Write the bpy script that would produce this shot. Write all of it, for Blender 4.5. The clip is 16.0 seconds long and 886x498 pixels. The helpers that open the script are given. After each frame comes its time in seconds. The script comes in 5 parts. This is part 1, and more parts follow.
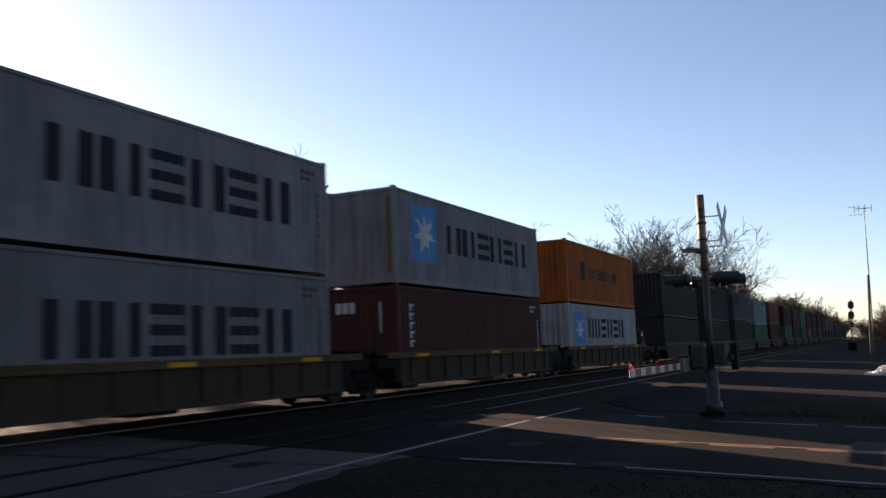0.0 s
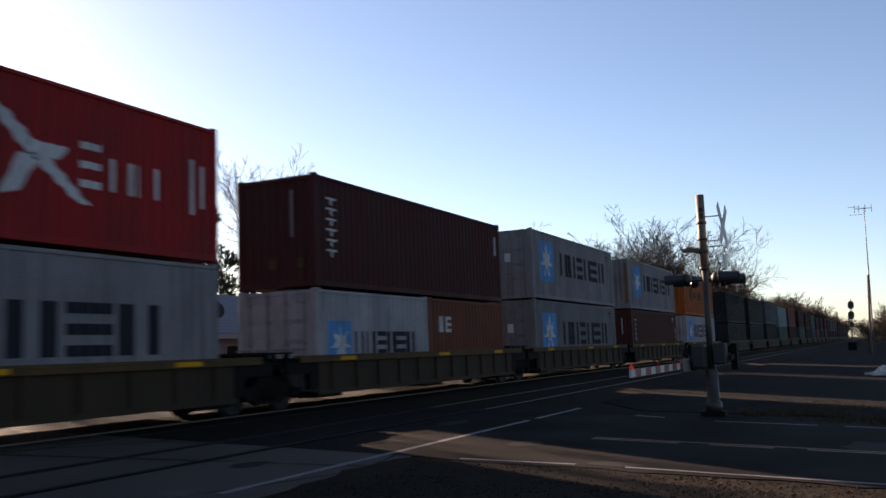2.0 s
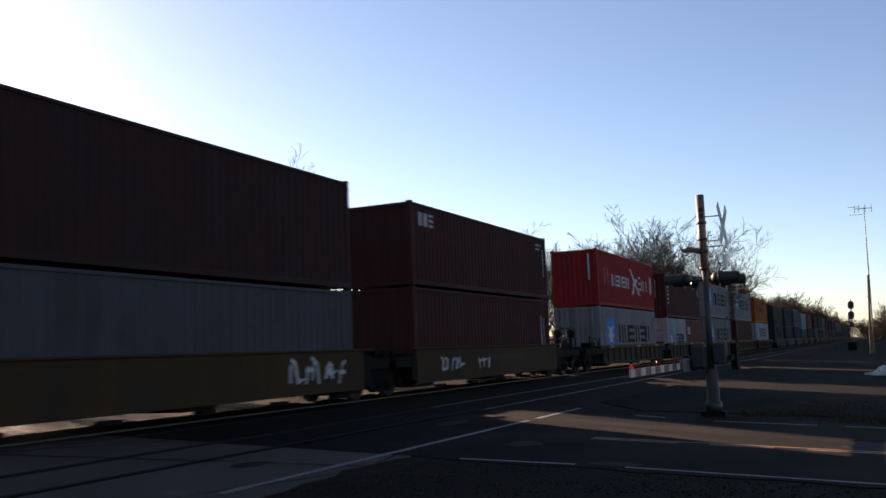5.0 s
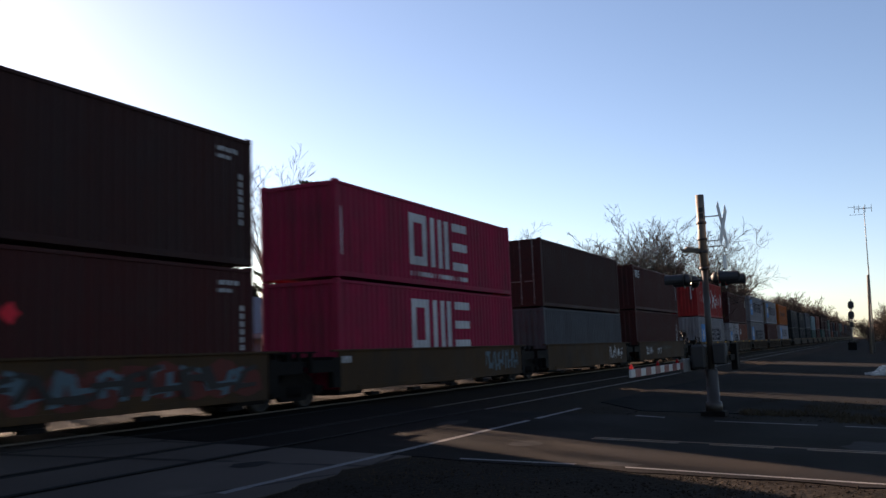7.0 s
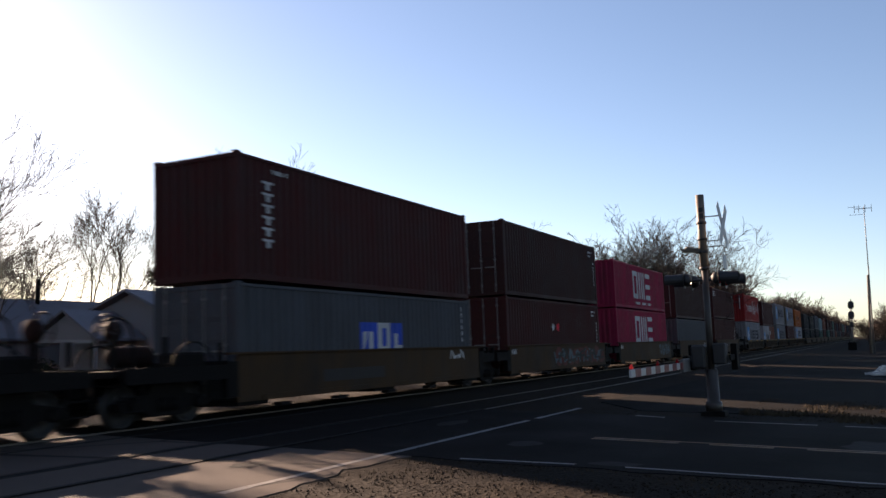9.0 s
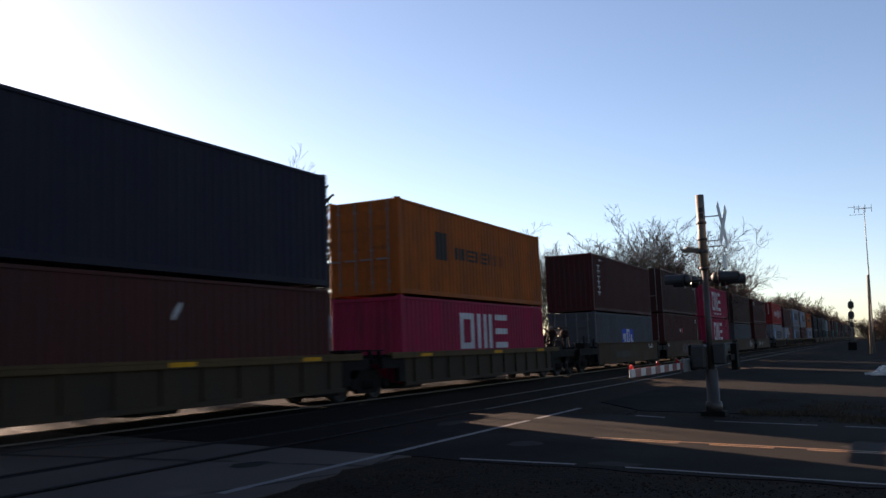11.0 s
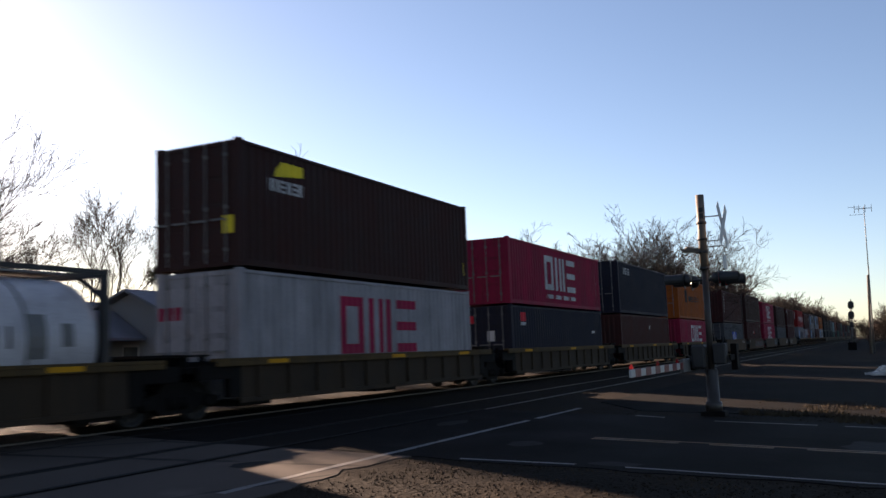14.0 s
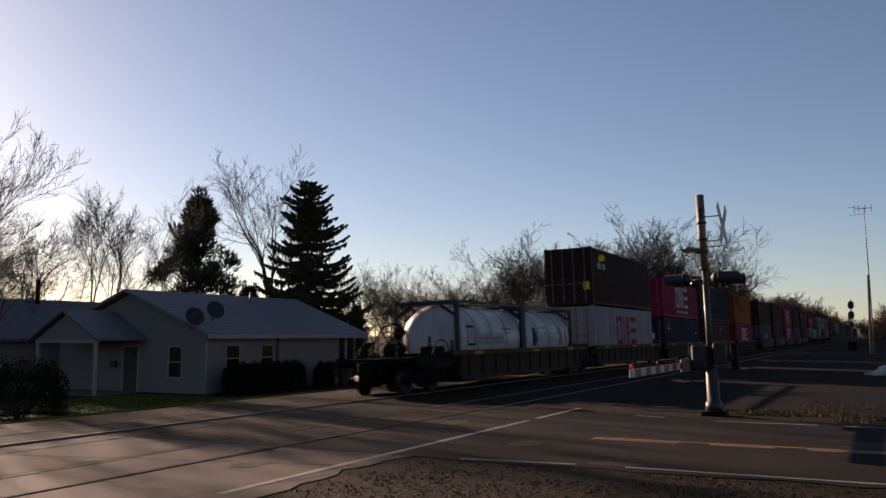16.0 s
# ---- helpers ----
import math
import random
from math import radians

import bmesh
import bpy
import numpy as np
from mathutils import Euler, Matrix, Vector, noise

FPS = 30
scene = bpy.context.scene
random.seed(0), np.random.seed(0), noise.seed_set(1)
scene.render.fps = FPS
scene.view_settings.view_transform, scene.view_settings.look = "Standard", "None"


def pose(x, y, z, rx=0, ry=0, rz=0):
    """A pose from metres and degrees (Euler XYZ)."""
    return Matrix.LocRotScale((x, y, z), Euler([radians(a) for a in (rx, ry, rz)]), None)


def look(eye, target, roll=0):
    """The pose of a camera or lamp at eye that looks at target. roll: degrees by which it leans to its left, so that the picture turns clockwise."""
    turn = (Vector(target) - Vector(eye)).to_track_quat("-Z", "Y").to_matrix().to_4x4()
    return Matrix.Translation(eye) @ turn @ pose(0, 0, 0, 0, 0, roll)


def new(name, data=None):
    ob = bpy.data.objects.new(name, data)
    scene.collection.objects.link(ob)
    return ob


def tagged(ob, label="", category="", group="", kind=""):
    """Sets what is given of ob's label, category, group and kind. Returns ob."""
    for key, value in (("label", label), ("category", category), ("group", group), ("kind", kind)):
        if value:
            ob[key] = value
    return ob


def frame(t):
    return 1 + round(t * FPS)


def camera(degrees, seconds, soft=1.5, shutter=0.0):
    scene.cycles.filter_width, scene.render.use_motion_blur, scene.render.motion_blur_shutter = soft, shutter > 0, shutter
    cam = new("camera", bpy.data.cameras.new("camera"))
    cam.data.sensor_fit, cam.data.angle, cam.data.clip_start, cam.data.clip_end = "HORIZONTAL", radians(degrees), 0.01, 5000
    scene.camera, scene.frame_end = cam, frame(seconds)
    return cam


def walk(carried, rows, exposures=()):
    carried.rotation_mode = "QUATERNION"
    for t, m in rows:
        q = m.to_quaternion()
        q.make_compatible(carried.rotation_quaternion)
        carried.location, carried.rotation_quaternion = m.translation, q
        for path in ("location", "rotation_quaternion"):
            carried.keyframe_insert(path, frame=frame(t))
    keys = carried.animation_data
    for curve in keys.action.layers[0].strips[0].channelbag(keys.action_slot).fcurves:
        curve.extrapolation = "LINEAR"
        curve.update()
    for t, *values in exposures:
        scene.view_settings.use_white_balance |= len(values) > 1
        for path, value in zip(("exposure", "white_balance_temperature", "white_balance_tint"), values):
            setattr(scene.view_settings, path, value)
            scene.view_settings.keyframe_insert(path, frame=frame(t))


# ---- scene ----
cam = camera(52.99, 16.0, soft=1.5, shutter=0.4)
EYE = (0, 0, 1.8)
AIM = Vector(EYE) + Vector((math.cos(radians(26.024)) * math.cos(radians(5.56)), math.sin(radians(26.024)) * math.cos(radians(5.56)), math.sin(radians(5.56))))
STILL = look(EYE, AIM)
walk(cam, [(0, STILL), (16, STILL)],
     exposures=[(0, 2.2, 7380, 20), (13.5, 2.18, 7380, 20), (14.5, 2.02, 7400, 20), (15.2, 1.7, 7450, 21), (16, 1.3, 7550, 23)])

# ---- light ----
SUN_AZ, SUN_EL = 66.5, 15.5   # degrees from +x towards +y, and above the horizon
world = bpy.data.worlds.new("sky")
scene.world = world
world.use_nodes = True
wn = world.node_tree.nodes
sky = wn.new("ShaderNodeTexSky")
sky.sky_type, sky.sun_disc = "NISHITA", False
sky.sun_elevation, sky.sun_rotation = radians(SUN_EL), radians(90 - SUN_AZ)
sky.air_density, sky.dust_density, sky.ozone_density = 0.8, 0.35, 2.6
wn["Background"].inputs["Strength"].default_value = 0.046
world.node_tree.links.new(sky.outputs[0], wn["Background"].inputs["Color"])
sun = new("sun", bpy.data.lights.new("sun", "SUN"))
sun.data.energy, sun.data.angle, sun.data.color = 5.0, radians(0.53), (1.0, 0.8, 0.64)
s_dir = Vector((math.cos(radians(SUN_AZ)) * math.cos(radians(SUN_EL)), math.sin(radians(SUN_AZ)) * math.cos(radians(SUN_EL)), math.sin(radians(SUN_EL))))
sun.matrix_world = look((0, 0, 60), Vector((0, 0, 60)) - s_dir)


# ---- materials ----
def mat(name, color, rough=0.6, metal=0.0, var=0.25, scale=3.0, grain=40.0, bump=0.15, bump_dist=0.01, streak=0.0, dirt=None, dirt_amount=0.0, spread=0.0, gloss=0.5, cracks=0.0):
    """Paint, soil, bark and metal: a base colour varied at two scales, streaks of dirt, and fine relief."""
    m = bpy.data.materials.new(name)
    m.use_nodes = True
    nt = m.node_tree
    n, l = nt.nodes, nt.links
    b = n["Principled BSDF"]
    co = n.new("ShaderNodeTexCoord")

    def noise_tex(sc, detail, stretch=(1, 1, 1)):
        mp = n.new("ShaderNodeMapping")
        mp.inputs["Scale"].default_value = stretch
        l.new(co.outputs["Object"], mp.inputs["Vector"])
        t = n.new("ShaderNodeTexNoise")
        t.inputs["Scale"].default_value, t.inputs["Detail"].default_value = sc, detail
        l.new(mp.outputs[0], t.inputs["Vector"])
        return t.outputs["Fac"]

    def ramp(src, lo, hi, a, c):
        r = n.new("ShaderNodeMapRange")
        for k, v in zip(("From Min", "From Max", "To Min", "To Max"), (lo, hi, a, c)):
            r.inputs[k].default_value = v
        l.new(src, r.inputs["Value"])
        return r.outputs[0]

    def mix(fac, a, c, kind="MIX"):
        x = n.new("ShaderNodeMix")
        x.data_type, x.blend_type = "RGBA", kind
        for sock, v in ((x.inputs[0], fac), (x.inputs[6], a), (x.inputs[7], c)):
            if hasattr(v, "links"):
                l.new(v, sock)
            else:
                sock.default_value = v if isinstance(v, (int, float)) else (*v, 1)
        return x.outputs[2]

    big, small = noise_tex(scale, 4), noise_tex(grain, 3)
    v = ramp(big, 0.3, 0.7, 1 - var, 1 + var)
    w = ramp(small, 0.3, 0.7, 1 - var * 0.6, 1 + var * 0.6)
    mul = n.new("ShaderNodeMath")
    mul.operation = "MULTIPLY"
    l.new(v, mul.inputs[0]), l.new(w, mul.inputs[1])
    hsv = n.new("ShaderNodeHueSaturation")
    hsv.inputs["Color"].default_value = (*color, 1)
    val = mul.outputs[0]
    if spread:
        oi = n.new("ShaderNodeObjectInfo")
        m2 = n.new("ShaderNodeMath")
        m2.operation = "MULTIPLY"
        l.new(val, m2.inputs[0]), l.new(ramp(oi.outputs["Random"], 0, 1, 1 - spread, 1 + spread), m2.inputs[1])
        val = m2.outputs[0]
    l.new(val, hsv.inputs["Value"])
    col = hsv.outputs[0]
    d = dirt or (0.06, 0.045, 0.035)
    if streak:
        st = noise_tex(5.0, 5, (1.0, 1.0, 0.06))
        col = mix(ramp(st, 0.5, 0.75, 0, streak), col, d)
    if dirt_amount:
        col = mix(ramp(noise_tex(scale * 0.7, 6), 0.5, 0.72, 0, dirt_amount), col, d)
    if cracks:
        warp = n.new("ShaderNodeMix")
        warp.data_type = "VECTOR"
        warp.inputs[0].default_value = 0.12
        wob = n.new("ShaderNodeTexNoise")
        wob.inputs["Scale"].default_value = 1.6
        l.new(co.outputs["Object"], wob.inputs["Vector"])
        l.new(co.outputs["Object"], warp.inputs[4]), l.new(wob.outputs["Color"], warp.inputs[5])
        vor = n.new("ShaderNodeTexVoronoi")
        vor.feature = "DISTANCE_TO_EDGE"
        vor.inputs["Scale"].default_value = cracks
        l.new(warp.outputs[1], vor.inputs["Vector"])
        col = mix(ramp(vor.outputs["Distance"], 0.004, 0.016, 0.75, 0.0), col, (0.006, 0.005, 0.005))
        pale = noise_tex(0.9, 6)
        col = mix(ramp(pale, 0.6, 0.75, 0.0, 0.45), col, tuple(min(1, 2.3 * c) for c in color))
    l.new(col, b.inputs["Base Color"])
    b.inputs["Metallic"].default_value = metal
    b.inputs["Specular IOR Level"].default_value = gloss
    l.new(ramp(big, 0.3, 0.7, max(0.05, rough - 0.1), min(1, rough + 0.1)), b.inputs["Roughness"])
    if bump:
        bp = n.new("ShaderNodeBump")
        bp.inputs["Strength"].default_value, bp.inputs["Distance"].default_value = bump, bump_dist
        l.new(small, bp.inputs["Height"])
        l.new(bp.outputs[0], b.inputs["Normal"])
    return m


def glow(name, color, strength):
    m = bpy.data.materials.new(name)
    m.use_nodes = True
    b = m.node_tree.nodes["Principled BSDF"]
    b.inputs["Base Color"].default_value = (*color, 1)
    b.inputs["Emission Color"].default_value = (*color, 1)
    b.inputs["Emission Strength"].default_value = strength
    return m


def paint(name, color, **k):
    o = dict(gloss=0.14, rough=0.68, dirt=(0.018, 0.013, 0.01), var=0.2, scale=0.8, grain=25, bump=0.1, bump_dist=0.004, streak=0.45, dirt_amount=0.25)
    o.update(k)
    return mat(name, color, **o)


PAINT = dict(
    grey=paint("container paint light grey", (0.14, 0.131, 0.135)),
    grey2=paint("container paint mid grey", (0.108, 0.102, 0.104)),
    slate=paint("container paint slate grey", (0.043, 0.045, 0.05)),
    white=paint("container paint white", (0.21, 0.198, 0.205)),
    maroon=paint("container paint maroon", (0.042, 0.0105, 0.0085)),
    oxide=paint("container paint oxide red", (0.036, 0.007, 0.0062)),
    brown=paint("container paint brown", (0.027, 0.009, 0.0075)),
    brick=paint("container paint orange red", (0.1, 0.027, 0.015)),
    red=paint("container paint bright red", (0.2, 0.01, 0.009)),
    magenta=paint("container paint magenta", (0.2, 0.0085, 0.031)),
    orange=paint("container paint orange", (0.23, 0.052, 0.006)),
    navy=paint("container paint dark navy", (0.0105, 0.0105, 0.0185)),
    black=paint("container paint charcoal", (0.013, 0.014, 0.015)),
    green=paint("container paint dull green", (0.03, 0.06, 0.052)),
    teal=paint("container paint pale teal", (0.1, 0.15, 0.155)),
)
M_MARK_NAVY = paint("marking dark navy", (0.009, 0.0095, 0.016), streak=0.15)
M_MARK_WHITE = paint("marking white", (0.36, 0.355, 0.35), streak=0.2)
M_MARK_BLUE = paint("marking pale blue", (0.045, 0.17, 0.33), streak=0.2)
M_MARK_MAG = paint("marking magenta", (0.23, 0.012, 0.04), streak=0.2)
M_MARK_DBLUE = paint("marking strong blue", (0.018, 0.055, 0.3), streak=0.1)
M_MARK_DARK = paint("marking charcoal", (0.025, 0.022, 0.02), streak=0.1)
M_MARK_YELLOW = paint("marking yellow", (0.6, 0.45, 0.03), streak=0.1)
M_MARK_RED = paint("marking red", (0.5, 0.02, 0.03), streak=0.1)
M_GRIME = paint("ochre rust stain", (0.09, 0.06, 0.02))
M_GRAFFITI = paint("spray paint pale blue", (0.06, 0.095, 0.11), streak=0.1)
M_SPRAY_RED = paint("spray paint dull red", (0.085, 0.018, 0.014), streak=0.3)
M_CAR = paint("well car dirty tan", (0.032, 0.021, 0.0125), streak=0.7, dirt_amount=0.6, rough=0.8)
M_CARY = paint("well car dirty yellow", (0.042, 0.022, 0.009), streak=0.75, dirt_amount=0.65, rough=0.8)
M_SILL = paint("well car sill yellow", (0.06, 0.036, 0.013), streak=0.5, dirt_amount=0.5, rough=0.75)
M_REFLECT = paint("reflector strip amber", (0.36, 0.16, 0.006), streak=0.05, dirt_amount=0.1)
M_STEELDARK = mat("greasy black steel", (0.0065, 0.0055, 0.005), 0.8, 0.1, 0.3, 4, 30, 0.2, gloss=0.08)
M_WHEEL = mat("worn wheel steel", (0.008, 0.0066, 0.006), 0.6, 0.2, 0.2, 6, 40, 0.1)
M_RUSTPART = mat("rusty brown steel", (0.012, 0.0055, 0.0042), 0.8, 0.0, 0.3, 4, 30, 0.2, gloss=0.12)
M_TANK = paint("tank shell white", (0.38, 0.36, 0.37), rough=0.35, streak=0.2, dirt_amount=0.2)
M_FRAME = mat("tank frame dark", (0.012, 0.011, 0.011), 0.6, 0.2, 0.2, 4, 30, 0.1)
M_GALV = mat("galvanised lock rod", (0.11, 0.105, 0.1), 0.6, 0.3, 0.15, 8, 50, 0.05)
M_ALU = mat("weathered aluminium", (0.1, 0.08, 0.062), 0.6, 0.05, 0.12, 5, 50, 0.08)
M_MACHINE = mat("grimy grey cast housing", (0.016, 0.014, 0.013), 0.7, 0.1, 0.25, 4, 30, 0.15)
M_BLACK = mat("matt black paint", (0.012, 0.012, 0.012), 0.6, 0, 0.2, 6, 40, 0.05)
M_SIGNWHITE = mat("sign sheeting white", (0.33, 0.32, 0.31), 0.5, 0, 0.08, 5, 60, 0.03)
M_SIGNRED = mat("gate stripe red", (0.11, 0.006, 0.006), 0.5, 0, 0.1, 5, 60, 0.03)
M_LENS = mat("red signal lens", (0.25, 0.01, 0.01), 0.2, 0, 0.05, 5, 60, 0.0)
M_LAMP = glow("lit red lamp", (0.5, 0.02, 0.015), 0.08)
M_LAMPW = glow("lit lamp warm", (1.0, 0.75, 0.5), 1.2)
M_POST = mat("grimy signal post paint", (0.026, 0.02, 0.016), 0.55, 0.1, 0.2, 5, 50, 0.08)
M_RAIL = mat("rail head steel", (0.07, 0.06, 0.052), 0.55, 0.6, 0.2, 3, 30, 0.05)
M_RAILSIDE = mat("rusty rail web", (0.09, 0.05, 0.035), 0.8, 0.2, 0.3, 4, 30, 0.2)
M_TIE = mat("creosoted timber", (0.05, 0.04, 0.032), 0.9, 0, 0.35, 3, 40, 0.4, spread=0.3, gloss=0.08)
M_RUBBER = mat("flangeway filler black", (0.015, 0.014, 0.013), 0.85, 0, 0.2, 6, 40, 0.2, gloss=0.08)
M_BALLAST = mat("ballast stone", (0.01, 0.009, 0.008), 0.95, 0, 0.4, 1.2, 22, 1.0, 0.05, gloss=0.08)
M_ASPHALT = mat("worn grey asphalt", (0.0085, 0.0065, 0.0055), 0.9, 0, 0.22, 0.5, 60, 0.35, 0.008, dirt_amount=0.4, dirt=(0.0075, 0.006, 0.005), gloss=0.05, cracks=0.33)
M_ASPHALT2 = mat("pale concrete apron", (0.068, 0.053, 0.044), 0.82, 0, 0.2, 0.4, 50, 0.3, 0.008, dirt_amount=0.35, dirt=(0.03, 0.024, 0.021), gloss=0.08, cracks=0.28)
# near-black base: the shade lying over the lot is put into the gravel colour
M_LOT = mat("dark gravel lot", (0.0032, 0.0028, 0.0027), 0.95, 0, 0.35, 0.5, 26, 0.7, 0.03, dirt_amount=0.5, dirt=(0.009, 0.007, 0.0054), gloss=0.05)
M_LINE = mat("road paint worn white", (0.12, 0.112, 0.105), 0.7, 0, 0.25, 3, 40, 0.2, 0.004, dirt_amount=0.6, dirt=(0.2, 0.18, 0.16))
M_LINEY = mat("road paint worn yellow", (0.15, 0.065, 0.009), 0.65, 0, 0.25, 3, 40, 0.2, 0.004, dirt_amount=0.6, dirt=(0.16, 0.12, 0.08))
M_SOIL = mat("winter turf and dirt", (0.015, 0.0107, 0.007), 0.95, 0, 0.4, 0.7, 14, 1.0, 0.04, dirt_amount=0.6, dirt=(0.01, 0.0077, 0.0056), gloss=0.05)
M_GRASS = mat("winter grass blade", (0.05, 0.036, 0.02), 0.8, 0, 0.3, 2, 30, 0.0, gloss=0.08)
M_LAWN = mat("lawn grass blade", (0.1, 0.12, 0.02), 0.8, 0, 0.3, 2, 30, 0.0, gloss=0.08)
M_BARK = mat("bare tree bark", (0.034, 0.027, 0.023), 0.95, 0, 0.3, 3, 20, 0.5, 0.02, gloss=0.08)
M_TWIG = mat("bare tree twig", (0.04, 0.03, 0.025), 0.95, 0, 0.3, 3, 20, 0.0, gloss=0.08)
M_NEEDLE = mat("dark conifer needle", (0.045, 0.05, 0.028), 0.8, 0, 0.35, 1.2, 20, 0.0, gloss=0.08)
M_SHRUB = mat("dark evergreen leaf", (0.010, 0.014, 0.007), 0.9, 0, 0.35, 2, 20, 0.0, gloss=0.03)
M_SIDING = mat("white lap siding", (0.16, 0.145, 0.14), 0.75, 0, 0.06, 0.8, 30, 0.05)
M_TRIM = mat("white painted trim", (0.22, 0.205, 0.195), 0.65, 0, 0.05, 2, 30, 0.05)
M_SHINGLE = mat("grey asphalt shingle", (0.1, 0.094, 0.103), 0.62, 0, 0.2, 1.5, 60, 0.4, 0.01, spread=0.12, gloss=0.4)
M_DOOR = mat("dark painted door", (0.02, 0.02, 0.022), 0.5, 0, 0.1, 3, 30, 0.05)
M_GLASS = mat("dark window glass", (0.006, 0.006, 0.007), 0.12, 0, 0.05, 1, 5, 0.0, gloss=0.22)
M_DISH = mat("satellite dish grey", (0.006, 0.006, 0.0065), 0.7, 0, 0.1, 3, 30, 0.05)
M_POLE = mat("weathered wooden pole", (0.12, 0.09, 0.065), 0.9, 0, 0.3, 3, 30, 0.3)
M_PEBBLE = mat("loose brown gravel", (0.022, 0.0165, 0.012), 0.95, 0, 0.4, 30, 200, 0.0, gloss=0.05)
M_ROCK = mat("pale rubble stone", (0.4, 0.38, 0.35), 0.9, 0, 0.25, 3, 20, 0.5, 0.02, spread=0.25)


# ---- mesh helpers ----
def box(bm, x0, x1, y0, y1, z0, z1, bevel=0.0):
    """Adds a box to bm; returns its vertices."""
    vs = [bm.verts.new((x, y, z)) for z in (z0, z1) for y in (y0, y1) for x in (x0, x1)]
    fs = [bm.faces.new([vs[i] for i in f]) for f in ((0, 2, 3, 1), (4, 5, 7, 6), (0, 1, 5, 4), (2, 6, 7, 3), (0, 4, 6, 2), (1, 3, 7, 5))]
    if bevel:
        es = {e for f in fs for e in f.edges}
        bmesh.ops.bevel(bm, geom=list(es), offset=bevel, segments=1, affect="EDGES", profile=0.5)
    return vs


def tube(bm, a, b, r0, r1=None, n=8, caps=True):
    """Adds a tapered round bar from a to b."""
    r1 = r0 if r1 is None else r1
    a, b = Vector(a), Vector(b)
    d = (b - a).normalized()
    u = d.orthogonal().normalized()
    w = d.cross(u)
    ra, rb = [], []
    for i in range(n):
        q = 2 * math.pi * i / n
        o = u * math.cos(q) + w * math.sin(q)
        ra.append(bm.verts.new(a + o * r0))
        rb.append(bm.verts.new(b + o * r1))
    for i in range(n):
        f = bm.faces.new((ra[i], ra[(i + 1) % n], rb[(i + 1) % n], rb[i]))
        f.smooth = n > 6
    if caps:
        bm.faces.new(ra[::-1])
        bm.faces.new(rb)


def lathe(bm, origin, axis, prof, n=20):
    """A turned shape: prof is a list of (distance along the axis, radius)."""
    o, d = Vector(origin), Vector(axis).normalized()
    u = d.orthogonal().normalized()
    w = d.cross(u)
    rings = []
    for h, r in prof:
        rings.append([bm.verts.new(o + d * h + (u * math.cos(2 * math.pi * i / n) + w * math.sin(2 * math.pi * i / n)) * max(r, 0.001)) for i in range(n)])
    for p, q in zip(rings, rings[1:]):
        for i in range(n):
            f = bm.faces.new((p[i], p[(i + 1) % n], q[(i + 1) % n], q[i]))
            f.smooth = True
    bm.faces.new(rings[0][::-1])
    bm.faces.new(rings[-1])


def to_mesh(name, bm, material):
    me = bpy.data.meshes.new(name)
    bmesh.ops.recalc_face_normals(bm, faces=bm.faces)
    bm.to_mesh(me)
    bm.free()
    me.materials.append(material)
    return me


def part(name, bm, material, parent, label="", at=None):
    """Links a bmesh (or a ready mesh) as one mesh object under a thing or a part."""
    me = bm if isinstance(bm, bpy.types.Mesh) else to_mesh(name, bm, material)
    ob = new(name, me)
    ob.parent = parent
    if at is not None:
        ob.matrix_basis = at
    return tagged(ob, label)


def boxes(*bs, bevel=0.0):
    bm = bmesh.new()
    for b in bs:
        box(bm, *b, bevel=bevel)
    return bm


def thing(name, label, category, group="", kind="", at=None):
    ob = new(name)
    ob.empty_display_size = 0.2
    if at is not None:
        ob.matrix_basis = at
    return tagged(ob, label, category, group, kind)


def solid(name, bm, material, label, category, group="", kind="", at=None):
    ob = new(name, to_mesh(name, bm, material))
    if at is not None:
        ob.matrix_basis = at
    return tagged(ob, label, category, group, kind)


# ---- the ground ----
TRACK_Y, TRACK2_Y = 13.62, 9.5


def ground_height(x, y):
    """The land falls away behind the railway and stays level before it."""
    z = -0.008
    if y > 16.2:
        z -= 0.8 * min(1.0, (y - 16.2) / 7.0)
    if x > 22 and y < 8:
        z -= 0.12 * min(1.0, (x - 22) / 10)
    return z


def make_ground():
    xs = sorted({*range(-60, 121, 3), -1500, -700, -300, -150, 200, 300, 450, 700, 1200, 2500})
    ys = sorted({*range(-30, 61, 2), -900, -400, -150, -60, 90, 150, 300, 600, 1500})
    bm = bmesh.new()
    grid = [[bm.verts.new((x, y, ground_height(x, y) + (random.uniform(-0.006, 0.0) if abs(x) < 60 and -20 < y < 60 else 0))) for y in ys] for x in xs]
    for i in range(len(xs) - 1):
        for j in range(len(ys) - 1):
            f = bm.faces.new((grid[i][j], grid[i + 1][j], grid[i + 1][j + 1], grid[i][j + 1]))
            f.smooth = True
    solid("ground", bm, M_SOIL, "brown winter turf and bare dirt", "ground", kind="structure")


def slab(name, pts, z, thick, material, label):
    bm = bmesh.new()
    top = [bm.verts.new((x, y, z)) for x, y in pts]
    low = [bm.verts.new((x, y, z - thick)) for x, y in pts]
    bm.faces.new(top)
    bm.faces.new(low[::-1])
    for i in range(len(pts)):
        j = (i + 1) % len(pts)
        bm.faces.new((top[i], low[i], low[j], top[j]))
    return solid(name, bm, material, label, name.replace("_", " "), kind="structure")


make_ground()


